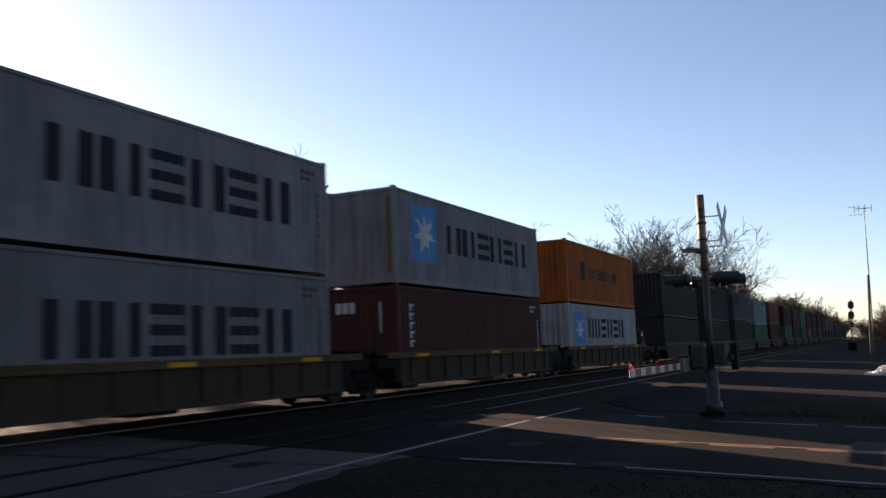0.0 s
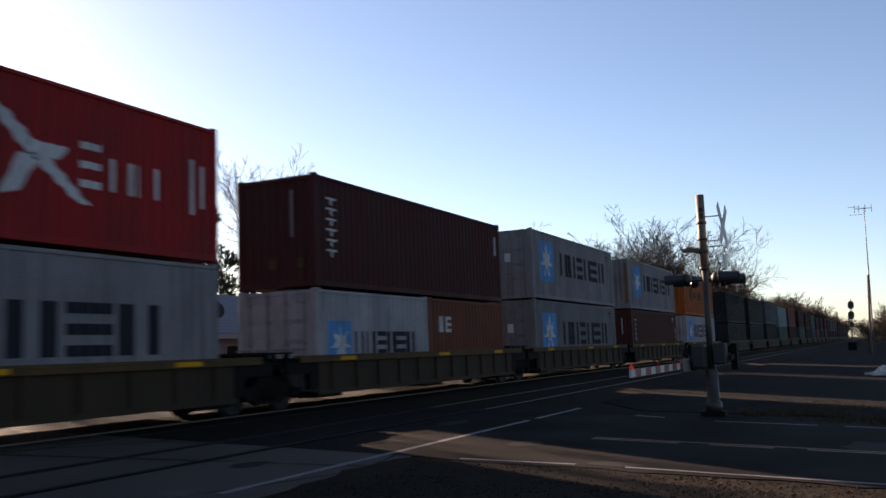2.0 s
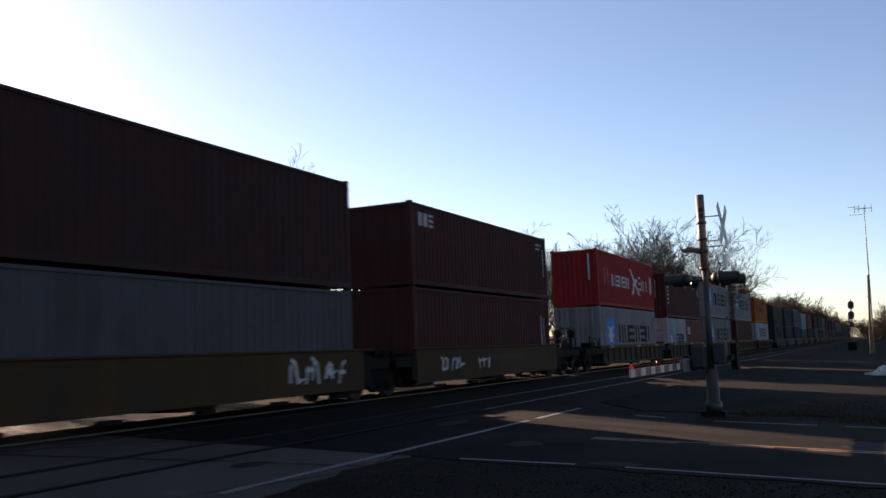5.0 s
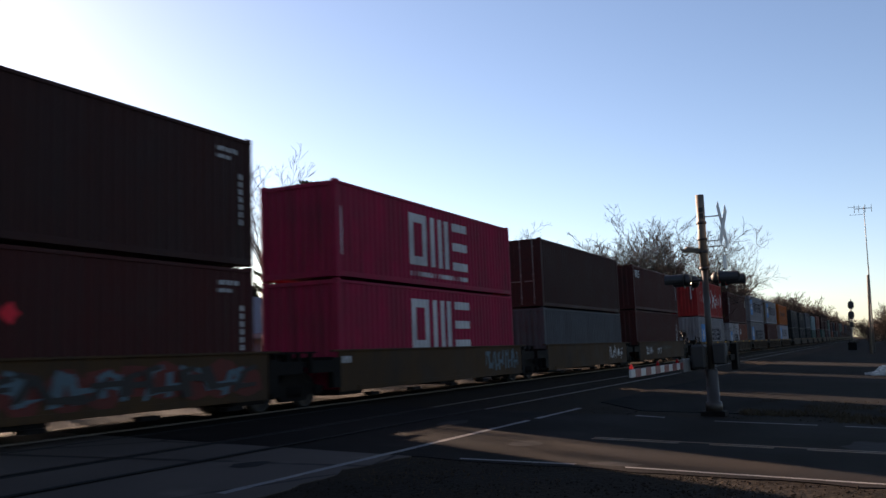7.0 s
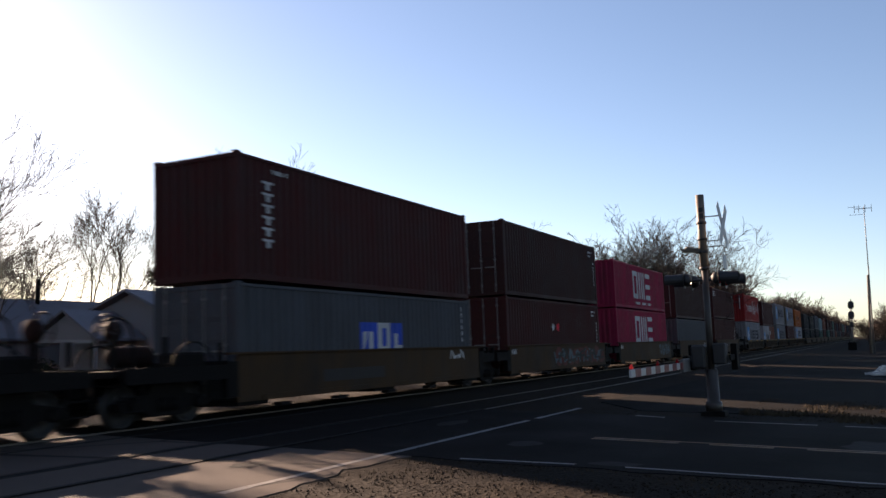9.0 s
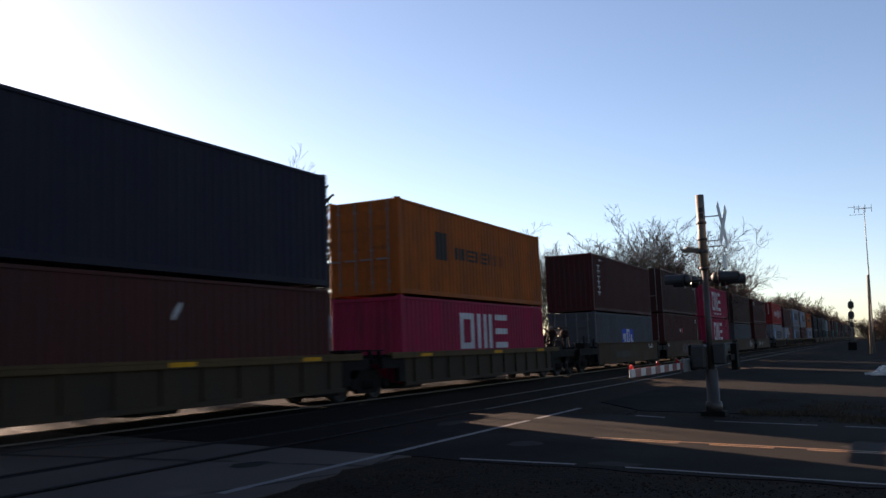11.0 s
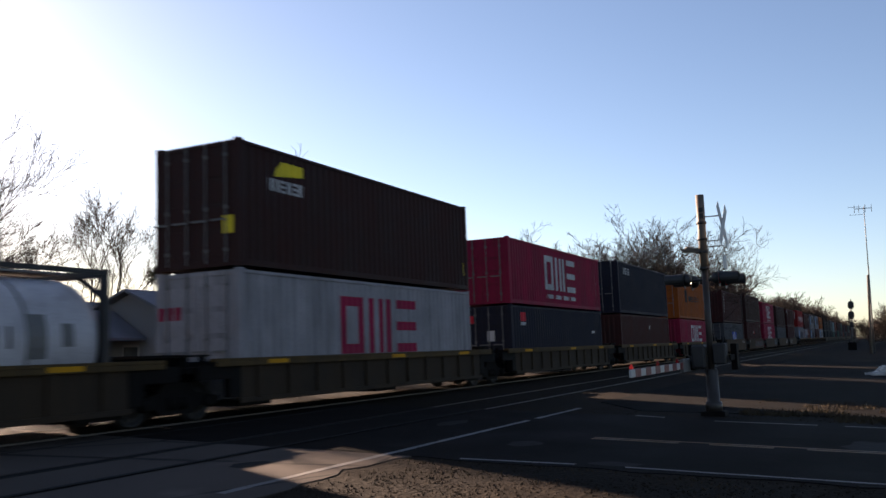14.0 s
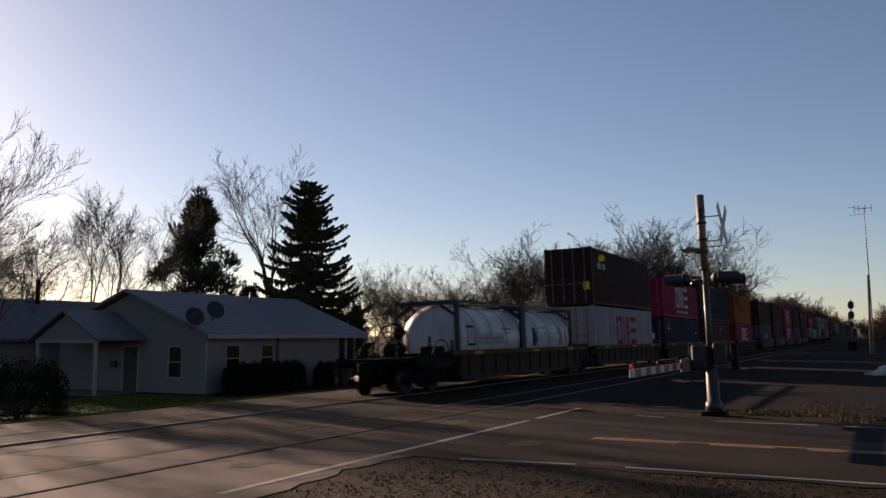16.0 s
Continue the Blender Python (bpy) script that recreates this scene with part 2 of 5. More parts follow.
def make_roads():
    # crossing road, level over the tracks, then falling away behind them; its edges are broken
    bm = bmesh.new()
    r = random.Random(31)
    ys = [-60, -45, -32] + [-24 + 0.45 * k for k in range(68)] + [6.4, 16.0, 23, 60]
    rows = []
    for y in ys:
        z = 0.0 if y <= 16 else (-0.79 if y == 23 else -0.8)
        rag = 0.16 if -24 <= y < 6.4 else 0.0
        x0, x1 = 12.0 + r.uniform(-rag, rag * .6), 20.3 + r.uniform(-rag, rag)
        rows.append([bm.verts.new(p) for p in ((x0 - .05, y, z - .2), (x0, y, z), (x1, y, z), (x1 + .05, y, z - .2))])
    for p, q in zip(rows, rows[1:]):
        for j in range(3):
            bm.faces.new((p[j], p[j + 1], q[j + 1], q[j]))
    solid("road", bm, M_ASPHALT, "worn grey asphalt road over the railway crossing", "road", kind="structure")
    edge = [(-40, 6.45)] + [(-8 + 0.4 * k, 6.4 + r.uniform(-.16, .16) + .12 * math.sin(k * .7)) for k in range(50)]
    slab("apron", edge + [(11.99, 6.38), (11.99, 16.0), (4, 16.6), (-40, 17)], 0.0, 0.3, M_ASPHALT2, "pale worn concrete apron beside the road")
    slab("gravel_lot", [(22.5, -40), (300, -30), (300, 6.2), (60, 6.4), (24, 6.9), (21.6, 5.2), (22.0, 1.2)], -0.004, 0.3, M_LOT, "gravel lot along the railway, its colour darkened for shade")


make_roads()


def tar_and_shade_patches():
    """Tar patches and a pothole on the road, and one patch painted as a shadow."""
    r = random.Random(44)
    # the third patch, at (16.2, .1), is a cast shadow laid down as dark colour
    for x, y, w, d in ((12.5, 3.4, .5, .9), (14.2, 5.4, .9, .6), (16.2, .1, 1.9, 1.1), (16.8, 8.0, 1.4, .5), (10.2, 8.0, .8, .45)):
        bm = bmesh.new()
        n = 14
        vs = [bm.verts.new((x + math.cos(6.283 * k / n) * w * r.uniform(.35, .55), y + math.sin(6.283 * k / n) * d * r.uniform(.35, .55), .004)) for k in range(n)]
        bm.faces.new(vs)
        solid("road_patch", bm, M_RUBBER, "dark patch on the asphalt, tar repair or painted shadow", "road patch", kind="structure")


tar_and_shade_patches()


def road_markings():
    def stripe(bm, x0, y0, x1, y1, w, gaps=0.12):
        a, b = Vector((x0, y0, 0)), Vector((x1, y1, 0))
        d = (b - a)
        n = d.cross(Vector((0, 0, 1))).normalized() * w / 2
        k = max(1, int(d.length / 0.5))
        for i in range(k):
            p, q = a + d * i / k, a + d * (i + 1) / k
            j = [Vector((random.uniform(-.012, .012), random.uniform(-.012, .012), 0)) for _ in range(4)]
            vs = [bm.verts.new(v + Vector((0, 0, 0.005))) for v in (p - n + j[0], q - n + j[1], q + n + j[2], p + n + j[3])]
            if random.random() > gaps:
                bm.faces.new(vs)
    for name, mt, runs, lab in (
            ("stop_line", M_LINE, [(8.2, 6.84, 21.6, 6.75, 0.12)], "worn white stop line parallel to the tracks"),
            ("edge_line", M_LINE, [(12.22, -30, 12.25, 3.2, 0.1), (12.22, 3.9, 12.05, 5.6, 0.1), (19.6, -25, 19.6, 3.2, 0.12), (19.7, 3.6, 20.2, 5.0, 0.12)], "worn white road edge line"),
            ("centre_line", M_LINEY, [(15.3, -30, 15.36, 4.6, 0.1), (15.5, -30, 15.56, 4.6, 0.1)], "worn double yellow centre line")):
        bm = bmesh.new()
        for r in runs:
            stripe(bm, *r, gaps=0.03 if mt is M_LINE else 0.1)
        solid(name, bm, mt, lab, "road marking", kind="structure")


road_markings()
# ---- railway track ----
def make_track(y0, name, label, cant):
    near, far = y0 - 0.7175, y0 + 0.7175
    for s, y in (("near", near), ("far", far)):
        z = cant * (1 if y < y0 else -1)
        bm = bmesh.new()
        box(bm, -80, 900, y - 0.036, y + 0.036, z - 0.035, z)
        ob = solid("rail", bm, M_RAIL, "worn steel rail of the " + label, "rail", group="rails", kind="structure")
        part("rail_web", boxes((-80, 900, y - 0.01, y + 0.01, z - 0.15, z - 0.035), (-80, 900, y - 0.07, y + 0.07, z - 0.17, z - 0.15)), M_RAILSIDE, ob)
    bm = bmesh.new()
    prof = [(-2.6, -0.32), (-1.75, -0.14), (-1.3, -0.11), (1.3, -0.11), (1.75, -0.14), (2.6, -0.32)]
    for xa, xb in ((-80, -42), (20.5, 900)):
        k = max(1, int((xb - xa) / 6))
        rows = []
        for i in range(k + 1):
            x = xa + (xb - xa) * i / k
            rows.append([bm.verts.new((x, y0 + dy, z + random.uniform(-.02, .02))) for dy, z in prof])
        for a, b in zip(rows, rows[1:]):
            for j in range(len(prof) - 1):
                bm.faces.new((a[j], b[j], b[j + 1], a[j + 1]))
    solid("ballast_" + name, bm, M_BALLAST, "grey stone ballast bed under the " + label, "ballast", kind="structure")


def make_ties(y0):
    me = to_mesh("tie", boxes((-0.115, 0.115, -1.3, 1.3, -0.3, -0.085), bevel=0.01), M_TIE)
    bed = thing("track_ties", "row of dark creosoted timber railway ties", "railway ties", kind="structure")
    for i in range(110):
        ob = part("tie", me, None, bed, at=pose(20.9 + i * 0.55, y0 + random.uniform(-.03, .03), random.uniform(-.006, .006), 0, 0, random.uniform(-.6, .6)))


for args in ((TRACK_Y, "main", "main track", 0.03), (TRACK2_Y, "second", "second track", 0.0)):
    make_track(*args)
    make_ties(args[0])


def flangeways():
    for y in (TRACK2_Y - 0.7175 + 0.085, TRACK2_Y + 0.7175 - 0.12, TRACK_Y - 0.7175 + 0.085, TRACK_Y + 0.7175 - 0.085):
        w = 0.085 if y > TRACK2_Y and y < 12 else 0.055
        solid("flangeway", boxes((-40, 20.3, y - w, y + w, -0.05, 0.006)), M_RUBBER, "black flangeway groove in the crossing surface", "flangeway", kind="structure")
    solid("pavement_seam", boxes((-40, 20.3, 12.07, 12.15, -0.05, 0.005)), M_RUBBER, "dark tar seam beside the track", "seam", kind="structure")


flangeways()

# ---- train ----
LEAN = -2.4
PATH = ((0, -0.198), (4, 54.424), (8, 108.976), (12, 163.372), (16, 217.524))
MOVING = []


def rides(ob, start, up=0.0, along=0.0):
    """Remembers a thing of the train that starts at that distance along the track."""
    ob.matrix_basis = pose(start + PATH[0][1], TRACK_Y, 0, LEAN) @ Matrix.Translation((along, 0, up))
    MOVING.append((ob, start, up, along))
    return ob


PITCH, DEEP = 0.278, 0.045
W2 = 1.219


def wave(x0, x1):
    """The trapezoid wave of a corrugated wall: (x, inset) from x0 to x1."""
    k = max(1, round((x1 - x0) / PITCH))
    p = (x1 - x0) / k
    out = []
    for i in range(k):
        a = x0 + i * p
        out += [(a, 0), (a + p * 0.26, 0), (a + p * 0.5, DEEP), (a + p * 0.76, DEEP)]
    return out + [(x1, 0)]


def inset(prof, x):
    for (a, i), (b, j) in zip(prof, prof[1:]):
        if a <= x <= b:
            return i + (j - i) * (x - a) / max(1e-6, b - a)
    return 0.0


MESHES = {}


def cached(key, make, material):
    if (key, material.name) not in MESHES:
        MESHES[(key, material.name)] = to_mesh(key[0], make(), material)
    return MESHES[(key, material.name)]


def side_mesh(L, H, sgn):
    bm = bmesh.new()
    prof = wave(0.16, L - 0.16)
    y = sgn * (W2 - 0.012)
    lo = [bm.verts.new((x, y - sgn * d, 0.14)) for x, d in prof]
    hi = [bm.verts.new((x, y - sgn * d, H - 0.09)) for x, d in prof]
    for i in range(len(prof) - 1):
        bm.faces.new((lo[i], lo[i + 1], hi[i + 1], hi[i]))
    return bm


def end_mesh(L, H, x, out):
    bm = bmesh.new()
    prof = wave(-W2 + 0.16, W2 - 0.16)
    lo = [bm.verts.new((x - out * (d + 0.02), y, 0.16)) for y, d in prof]
    hi = [bm.verts.new((x - out * (d + 0.02), y, H - 0.12)) for y, d in prof]
    for i in range(len(prof) - 1):
        bm.faces.new((lo[i], lo[i + 1], hi[i + 1], hi[i]))
    return bm


def frame_mesh(L, H):
    return boxes((0.15, L - 0.15, -W2, -W2 + 0.06, H - 0.12, H - 0.045), (0.15, L - 0.15, W2 - 0.06, W2, H - 0.12, H - 0.045),
                 (0.15, L - 0.15, -W2, -W2 + 0.05, 0.02, 0.16), (0.15, L - 0.15, W2 - 0.05, W2, 0.02, 0.16),
                 (0.0, 0.08, -W2 + .15, W2 - .15, H - 0.15, H - 0.04), (L - 0.08, L, -W2 + .15, W2 - .15, H - 0.15, H - 0.04),
                 (0.0, 0.08, -W2 + .15, W2 - .15, 0.02, 0.17), (L - 0.08, L, -W2 + .15, W2 - .15, 0.02, 0.17), bevel=0.006)


def roof_mesh(L, H):
    bm = bmesh.new()
    prof = wave(0.08, L - 0.08)
    a = [bm.verts.new((x, -W2 + 0.05, H - 0.06 - d * 0.5)) for x, d in prof]
    b = [bm.verts.new((x, W2 - 0.05, H - 0.06 - d * 0.5)) for x, d in prof]
    for i in range(len(prof) - 1):
        bm.faces.new((a[i], a[i + 1], b[i + 1], b[i]))
    box(bm, 0.08, L - 0.08, -W2 + 0.05, W2 - 0.05, 0.05, 0.12)
    return bm


def door_mesh(H, sgn):
    return boxes((0.02, 0.06, *sorted((0.006 * sgn, sgn * (W2 - 0.15))), 0.17, H - 0.151))


def door_panel_mesh(H, sgn):
    return boxes((0.008, 0.0195, *sorted((0.09 * sgn, sgn * (W2 - 0.24))), 0, (H - 0.55) / 4 - 0.12))


def rod_mesh(H):
    bm = bmesh.new()
    tube(bm, (-0.012, 0, 0.1), (-0.012, 0, H - 0.06), 0.019, n=6)
    for z in (0.35, H * 0.45, H - 0.4):
        box(bm, -0.035, 0.02, -0.04, 0.04, z, z + 0.07)
    box(bm, -0.05, -0.02, -0.02, 0.4, 1.05, 1.09)
    return bm


def post_mesh(H):
    return boxes((0, 0.15, 0, 0.15, 0.12, H - 0.12), bevel=0.012)


def cast_mesh():
    bm = boxes((0, 0.178, 0, 0.162, 0, 0.118), bevel=0.008)
    return bm


def container(start, along, up, L, H, colour, label, doors=False, detail=True):
    """One intermodal box, its origin at the foot of its rear end."""
    m = PAINT[colour]
    t = thing("shipping_container", label, "shipping container", "containers of the train")
    key = (round(L, 2), round(H, 2))
    part("side_wall", cached(("side_wall", *key, -1), lambda: side_mesh(L, H, -1), m), m, t)
    part("roof", cached(("roof", *key), lambda: roof_mesh(L, H), m), m, t)
    part("end_wall", cached(("end_wall", *key, 1), lambda: end_mesh(L, H, L, 1), m), m, t)
    part("side_wall", cached(("side_wall", *key, 1), lambda: side_mesh(L, H, 1), m), m, t)
    part("frame", cached(("frame", *key), lambda: frame_mesh(L, H), m), m, t)
    if doors:
        for sgn in (-1, 1):
            d = part("door", cached(("door", *key, sgn), lambda: door_mesh(H, sgn), m), m, t)
            if detail:
                for k in range(4):
                    part("door_panel", cached(("door_panel", *key, sgn), lambda: door_panel_mesh(H, sgn), m), m, d, at=Matrix.Translation((0, 0, 0.3 + k * (H - 0.55) / 4)))
                for y in (0.28, 0.85):
                    part("lock_rod", cached(("lock_rod", *key), lambda: rod_mesh(H), M_GALV), M_GALV, d, at=Matrix.Translation((0, sgn * y, 0)))
    else:
        part("end_wall", cached(("end_wall", *key, -1), lambda: end_mesh(L, H, 0.0, -1), m), m, t)
    for x, sx in ((0, 1), (L, -1)):
        for y, sy in ((-W2, 1), (W2, -1)):
            tr = Matrix.Translation((x, y, 0)) @ Matrix.Rotation(0 if (sx, sy) == (1, 1) else (math.pi / 2 if (sx, sy) == (-1, 1) else (math.pi if (sx, sy) == (-1, -1) else -math.pi / 2)), 4, "Z")
            part("corner_post", cached(("corner_post", *key), lambda: post_mesh(H), m), m, t, at=tr)
            if detail:
                for z in (0, H - 0.118):
                    part("corner_casting", cached(("corner_casting",), cast_mesh, m), m, t, at=Matrix.Translation((0, 0, z)) @ tr)
    return rides(t, start, up, along)


def decal(parent, L, polys, material, name="marking", label="", lift=0.004):
    """Paint on the near wall that follows its waves; polys are convex outlines in (x, z)."""
    prof = wave(0.16, L - 0.16)
    if isinstance(polys[0][0], list):
        for group in polys:
            for poly in group:
                decal(parent, L, [poly], material, "lettering_bar", label, lift)
        return None
    bm = bmesh.new()
    for poly in polys:
        poly = [(round(p[0], 4), p[1]) for p in poly]
        xs = sorted({p[0] for p in poly} | {round(x, 4) for x, _ in prof if min(p[0] for p in poly) < x < max(p[0] for p in poly)})

        def span(x):
            zs = []
            for (ax, az), (bx, bz) in zip(poly, poly[1:] + poly[:1]):
                if min(ax, bx) - 2e-4 <= x <= max(ax, bx) + 2e-4:
                    if abs(ax - bx) < 1e-6:
                        zs += [az, bz]
                    else:
                        zs.append(az + (bz - az) * (x - ax) / (bx - ax))
            return min(zs), max(zs)
        for a, b in zip(xs, xs[1:]):
            e = (b - a) * 1e-3
            (a0, a1), (b0, b1) = span(a + e), span(b - e)
            ya, yb = -(W2 - 0.012) + inset(prof, a) - lift, -(W2 - 0.012) + inset(prof, b) - lift
            pts = [(a, ya, a0), (b, yb, b0), (b, yb, b1), (a, ya, a1)]
            vs = [bm.verts.new(p) for p in pts]
            bm.faces.new(vs)
    return part(name, bm, material, parent, label)


def rect(x0, z0, x1, z1):
    return [(x0, z0), (x1, z0), (x1, z1), (x0, z1)]


def star(cx, cz, r):
    out = []
    for k in range(7):
        a = math.pi / 2 + 2 * math.pi * k / 7
        p = [(cx + math.cos(a) * r, cz + math.sin(a) * r)]
        for s in (1, -1):
            p.append((cx + math.cos(a + s * math.pi / 2.4) * r * 0.24, cz + math.sin(a + s * math.pi / 2.4) * r * 0.24))
        out.append([p[0], p[1], (cx, cz), p[2]])
    return out


def word_bars(x0, x1, z0, z1, n, slim=0.3):
    """A word as plain bars of its size, one group for each character: two uprights or three level bars."""
    out = []
    w = (x1 - x0) / n
    for i in range(n):
        a, b = x0 + i * w + w * 0.07, x0 + (i + 1) * w - w * 0.07
        t = (b - a) * slim
        h = z1 - z0
        if i % 6 in (2, 4):
            out.append([rect(a, z0 + h * k, b, z0 + h * (k + 0.21)) for k in (0, 0.395, 0.79)])
        else:
            out.append([rect(a, z0, a + t * 1.1, z1), rect(b - t * 1.1, z0, b, z1)])
    return out


def block_mark(x0, x1, z0, z1):
    """Three plain shapes: a square ring, three uprights, three level bars."""
    w, h = (x1 - x0) / 3, z1 - z0
    t, u = w * 0.2, h * 0.17
    a = x0
    b = a + w * 0.86
    ring = [rect(a, z0, a + t, z1), rect(b - t, z0, b, z1), rect(a + t, z0, b - t, z0 + u), rect(a + t, z1 - u, b - t, z1)]
    a = x0 + w * 1.07
    b = a + w * 0.86
    ups = [rect(a, z0, a + t, z1), rect(b - t, z0, b, z1), rect(a + w * .35, z0, a + w * .51, z1)]
    a = x0 + w * 2.14
    return [ring, ups, [rect(a, z0 + k, x1, z0 + k + u) for k in (0, h * 0.415, h - u)]]


def seastar_marks(t, L, H, x_sq, sq, x0, x1, zc, hh):
    decal(t, L, [rect(x_sq, zc - sq / 2, x_sq + sq, zc + sq / 2)], M_MARK_BLUE, "emblem_field", "pale blue square emblem field", 0.003)
    decal(t, L, star(x_sq + sq / 2, zc, sq * 0.44), M_MARK_WHITE, "emblem", "white star emblem", 0.007)
    decal(t, L, word_bars(x0, x1, zc - hh / 2, zc + hh / 2, 6), M_MARK_NAVY, "lettering_line", "dark navy bars", 0.004)


HC, STD, L40, L20 = 2.896, 2.591, 12.192, 6.058
FLOOR = 0.36


def end_mark(t, y0, y1, z0, z1, m, name="end_placard", label=""):
    """A plate or a painted patch on the rear end of a box."""
    part(name, boxes((-0.006, 0.012, y0, y1, z0, z1)), m, t, label)
# ---- well cars ----
def wheel_mesh():
    bm = bmesh.new()
    lathe(bm, (0, -0.7175 - 0.06, 0), (0, 1, 0), [(0, 0.1), (0.0, 0.12), (0.03, 0.14), (0.05, 0.33), (0.0, 0.36), (0.0, 0.415), (0.1, 0.42), (0.105, 0.45), (0.135, 0.45), (0.135, 0.36), (0.08, 0.33), (0.1, 0.12), (0.14, 0.1)], 22)
    return bm


def wheel_mesh_far():
    bm = wheel_mesh()
    for v in bm.verts:
        v.co.y = -v.co.y
    return bm


def frame_side(sgn):
    y0, y1 = sorted((sgn * 0.92, sgn * 1.08))
    bm = bmesh.new()
    for pts in ([(-1.25, .5), (-0.55, .62), (-0.4, .82), (0.4, .82), (0.55, .62), (1.25, .5), (1.2, .34), (0.62, .34), (0.45, .2), (-0.45, .2), (-0.62, .34), (-1.2, .34)],):
        a = [bm.verts.new((x, y0, z)) for x, z in pts]
        b = [bm.verts.new((x, y1, z)) for x, z in pts]
        bm.faces.new(a), bm.faces.new(b[::-1])
        for i in range(len(pts)):
            j = (i + 1) % len(pts)
            bm.faces.new((a[i], b[i], b[j], a[j]))
    for x in (-0.22, -0.08, 0.08, 0.22):
        tube(bm, (x, sgn * 1.0 + sgn * 0.09, .3), (x, sgn * 1.0 + sgn * 0.09, .55), 0.06, n=8)
    for x in (-0.89, 0.89):
        lathe(bm, (x, sgn * 1.06, .42), (0, sgn, 0), [(0, .13), (.1, .13), (.13, .08)], 12)
    return bm


SPINNING = []


def axle_mesh():
    bm = bmesh.new()
    tube(bm, (0, -0.66, 0), (0, 0.66, 0), 0.085, n=8)
    return bm


def truck(car, x, spin=True):
    t = part("truck", cached(("truck",), lambda: boxes((-0.18, 0.18, -0.92, 0.92, 0.5, 0.72), (-0.3, 0.3, -0.3, 0.3, 0.6, 0.9)), M_STEELDARK), M_STEELDARK, car, "black cast steel truck", at=Matrix.Translation((x, 0, 0)))
    for sgn in (-1, 1):
        part("side_frame", cached(("side_frame", sgn), lambda: frame_side(sgn), M_STEELDARK), M_STEELDARK, t)
    for dx in (-0.89, 0.89):
        hub = Matrix.Translation((dx, 0, .42))
        set_of = [part("wheel", cached(("wheel", -1), wheel_mesh, M_WHEEL), M_WHEEL, t, at=hub),
                  part("wheel", cached(("wheel", 1), wheel_mesh_far, M_WHEEL), M_WHEEL, t, at=hub),
                  part("axle", cached(("axle",), axle_mesh, M_STEELDARK), M_STEELDARK, t, at=hub)]
        if spin:
            SPINNING.extend((w, hub) for w in set_of[:2])


def well_side(sgn, style):
    bm = bmesh.new()
    y, o = sgn * 1.33, sgn * 1.5
    a, b = sorted((y, sgn * 1.4))
    box(bm, -0.25, 12.45, a, b, 0.33, 1.2 if style == "ribbed" else 1.34)
    if style == "ribbed":
        for p, q in ((-0.3, 12.5),):
            box(bm, p, q, *sorted((sgn * 1.401, sgn * 1.46)), 0.32, 0.42)
    else:
        # smooth deep side with a sloping foot at both ends
        box(bm, 0.6, 11.6, *sorted((sgn * 1.401, sgn * 1.43)), 0.34, 0.46)
    return bm


def sill(sgn):
    return boxes((-1.1, 13.3, *sorted((sgn * 1.29, sgn * 1.5)), 1.2, 1.27), (-1.1, 13.3, *sorted((sgn * 1.46, sgn * 1.5)), 1.1, 1.199), bevel=0.008)


def sill_plain(sgn):
    return boxes((-0.6, 12.8, *sorted((sgn * 1.31, sgn * 1.46)), 1.34, 1.39), bevel=0.008)


def end_platform(car, x0, x1, out, end):
    """The deck over a truck at one end of a unit; out is the side that faces the next unit."""
    e, i = (x0, x1) if out < 0 else (x1, x0)
    m = M_STEELDARK
    deck = part("end_deck", cached(("end_deck", out, end), lambda: boxes((x0, x1, -1.25, 1.25, 0.98, 1.1)), m), m, car)
    part("centre_sill", cached(("centre_sill", out, end), lambda: boxes((x0, x1, -0.3, 0.3, 0.62, 0.979)), m), m, deck)
    part("bulkhead", cached(("bulkhead", out, end), lambda: boxes((*sorted((i + out * 0.001, i + out * 0.12)), -1.2, 1.2, 1.101, 1.22)), m), m, deck)
    for s in (-1, 1):
        part("bolster", cached(("bolster", out, end, s), lambda: boxes((*sorted((i, i + out * 0.35)), *sorted((s * 1.251, s * 1.42)), 0.45, 1.2)), m), m, deck)
        part("side_plate", cached(("side_plate", out, end, s), lambda: boxes((*sorted((i + out * .351, e - out * 0.2)), *sorted((s * 1.3, s * 1.42)), 0.84, 1.14)), m), m, deck)
    if not end:
        part("walkway_plate", cached(("walkway_plate", out), lambda: boxes((*sorted((i + out * .6, e - out * .05)), -1.1, -.35, 1.32, 1.36), (*sorted((i + out * .7, i + out * .8)), -1.05, -.95, 1.1, 1.319), (*sorted((e - out * .3, e - out * .2)), -1.05, -.95, 1.1, 1.319)), m), m, deck)
        part("connector", cached(("connector", out), lambda: boxes((*sorted((i + out * .4, e)), -.28, .28, 1.1, 1.38), bevel=.05), m), m, deck)


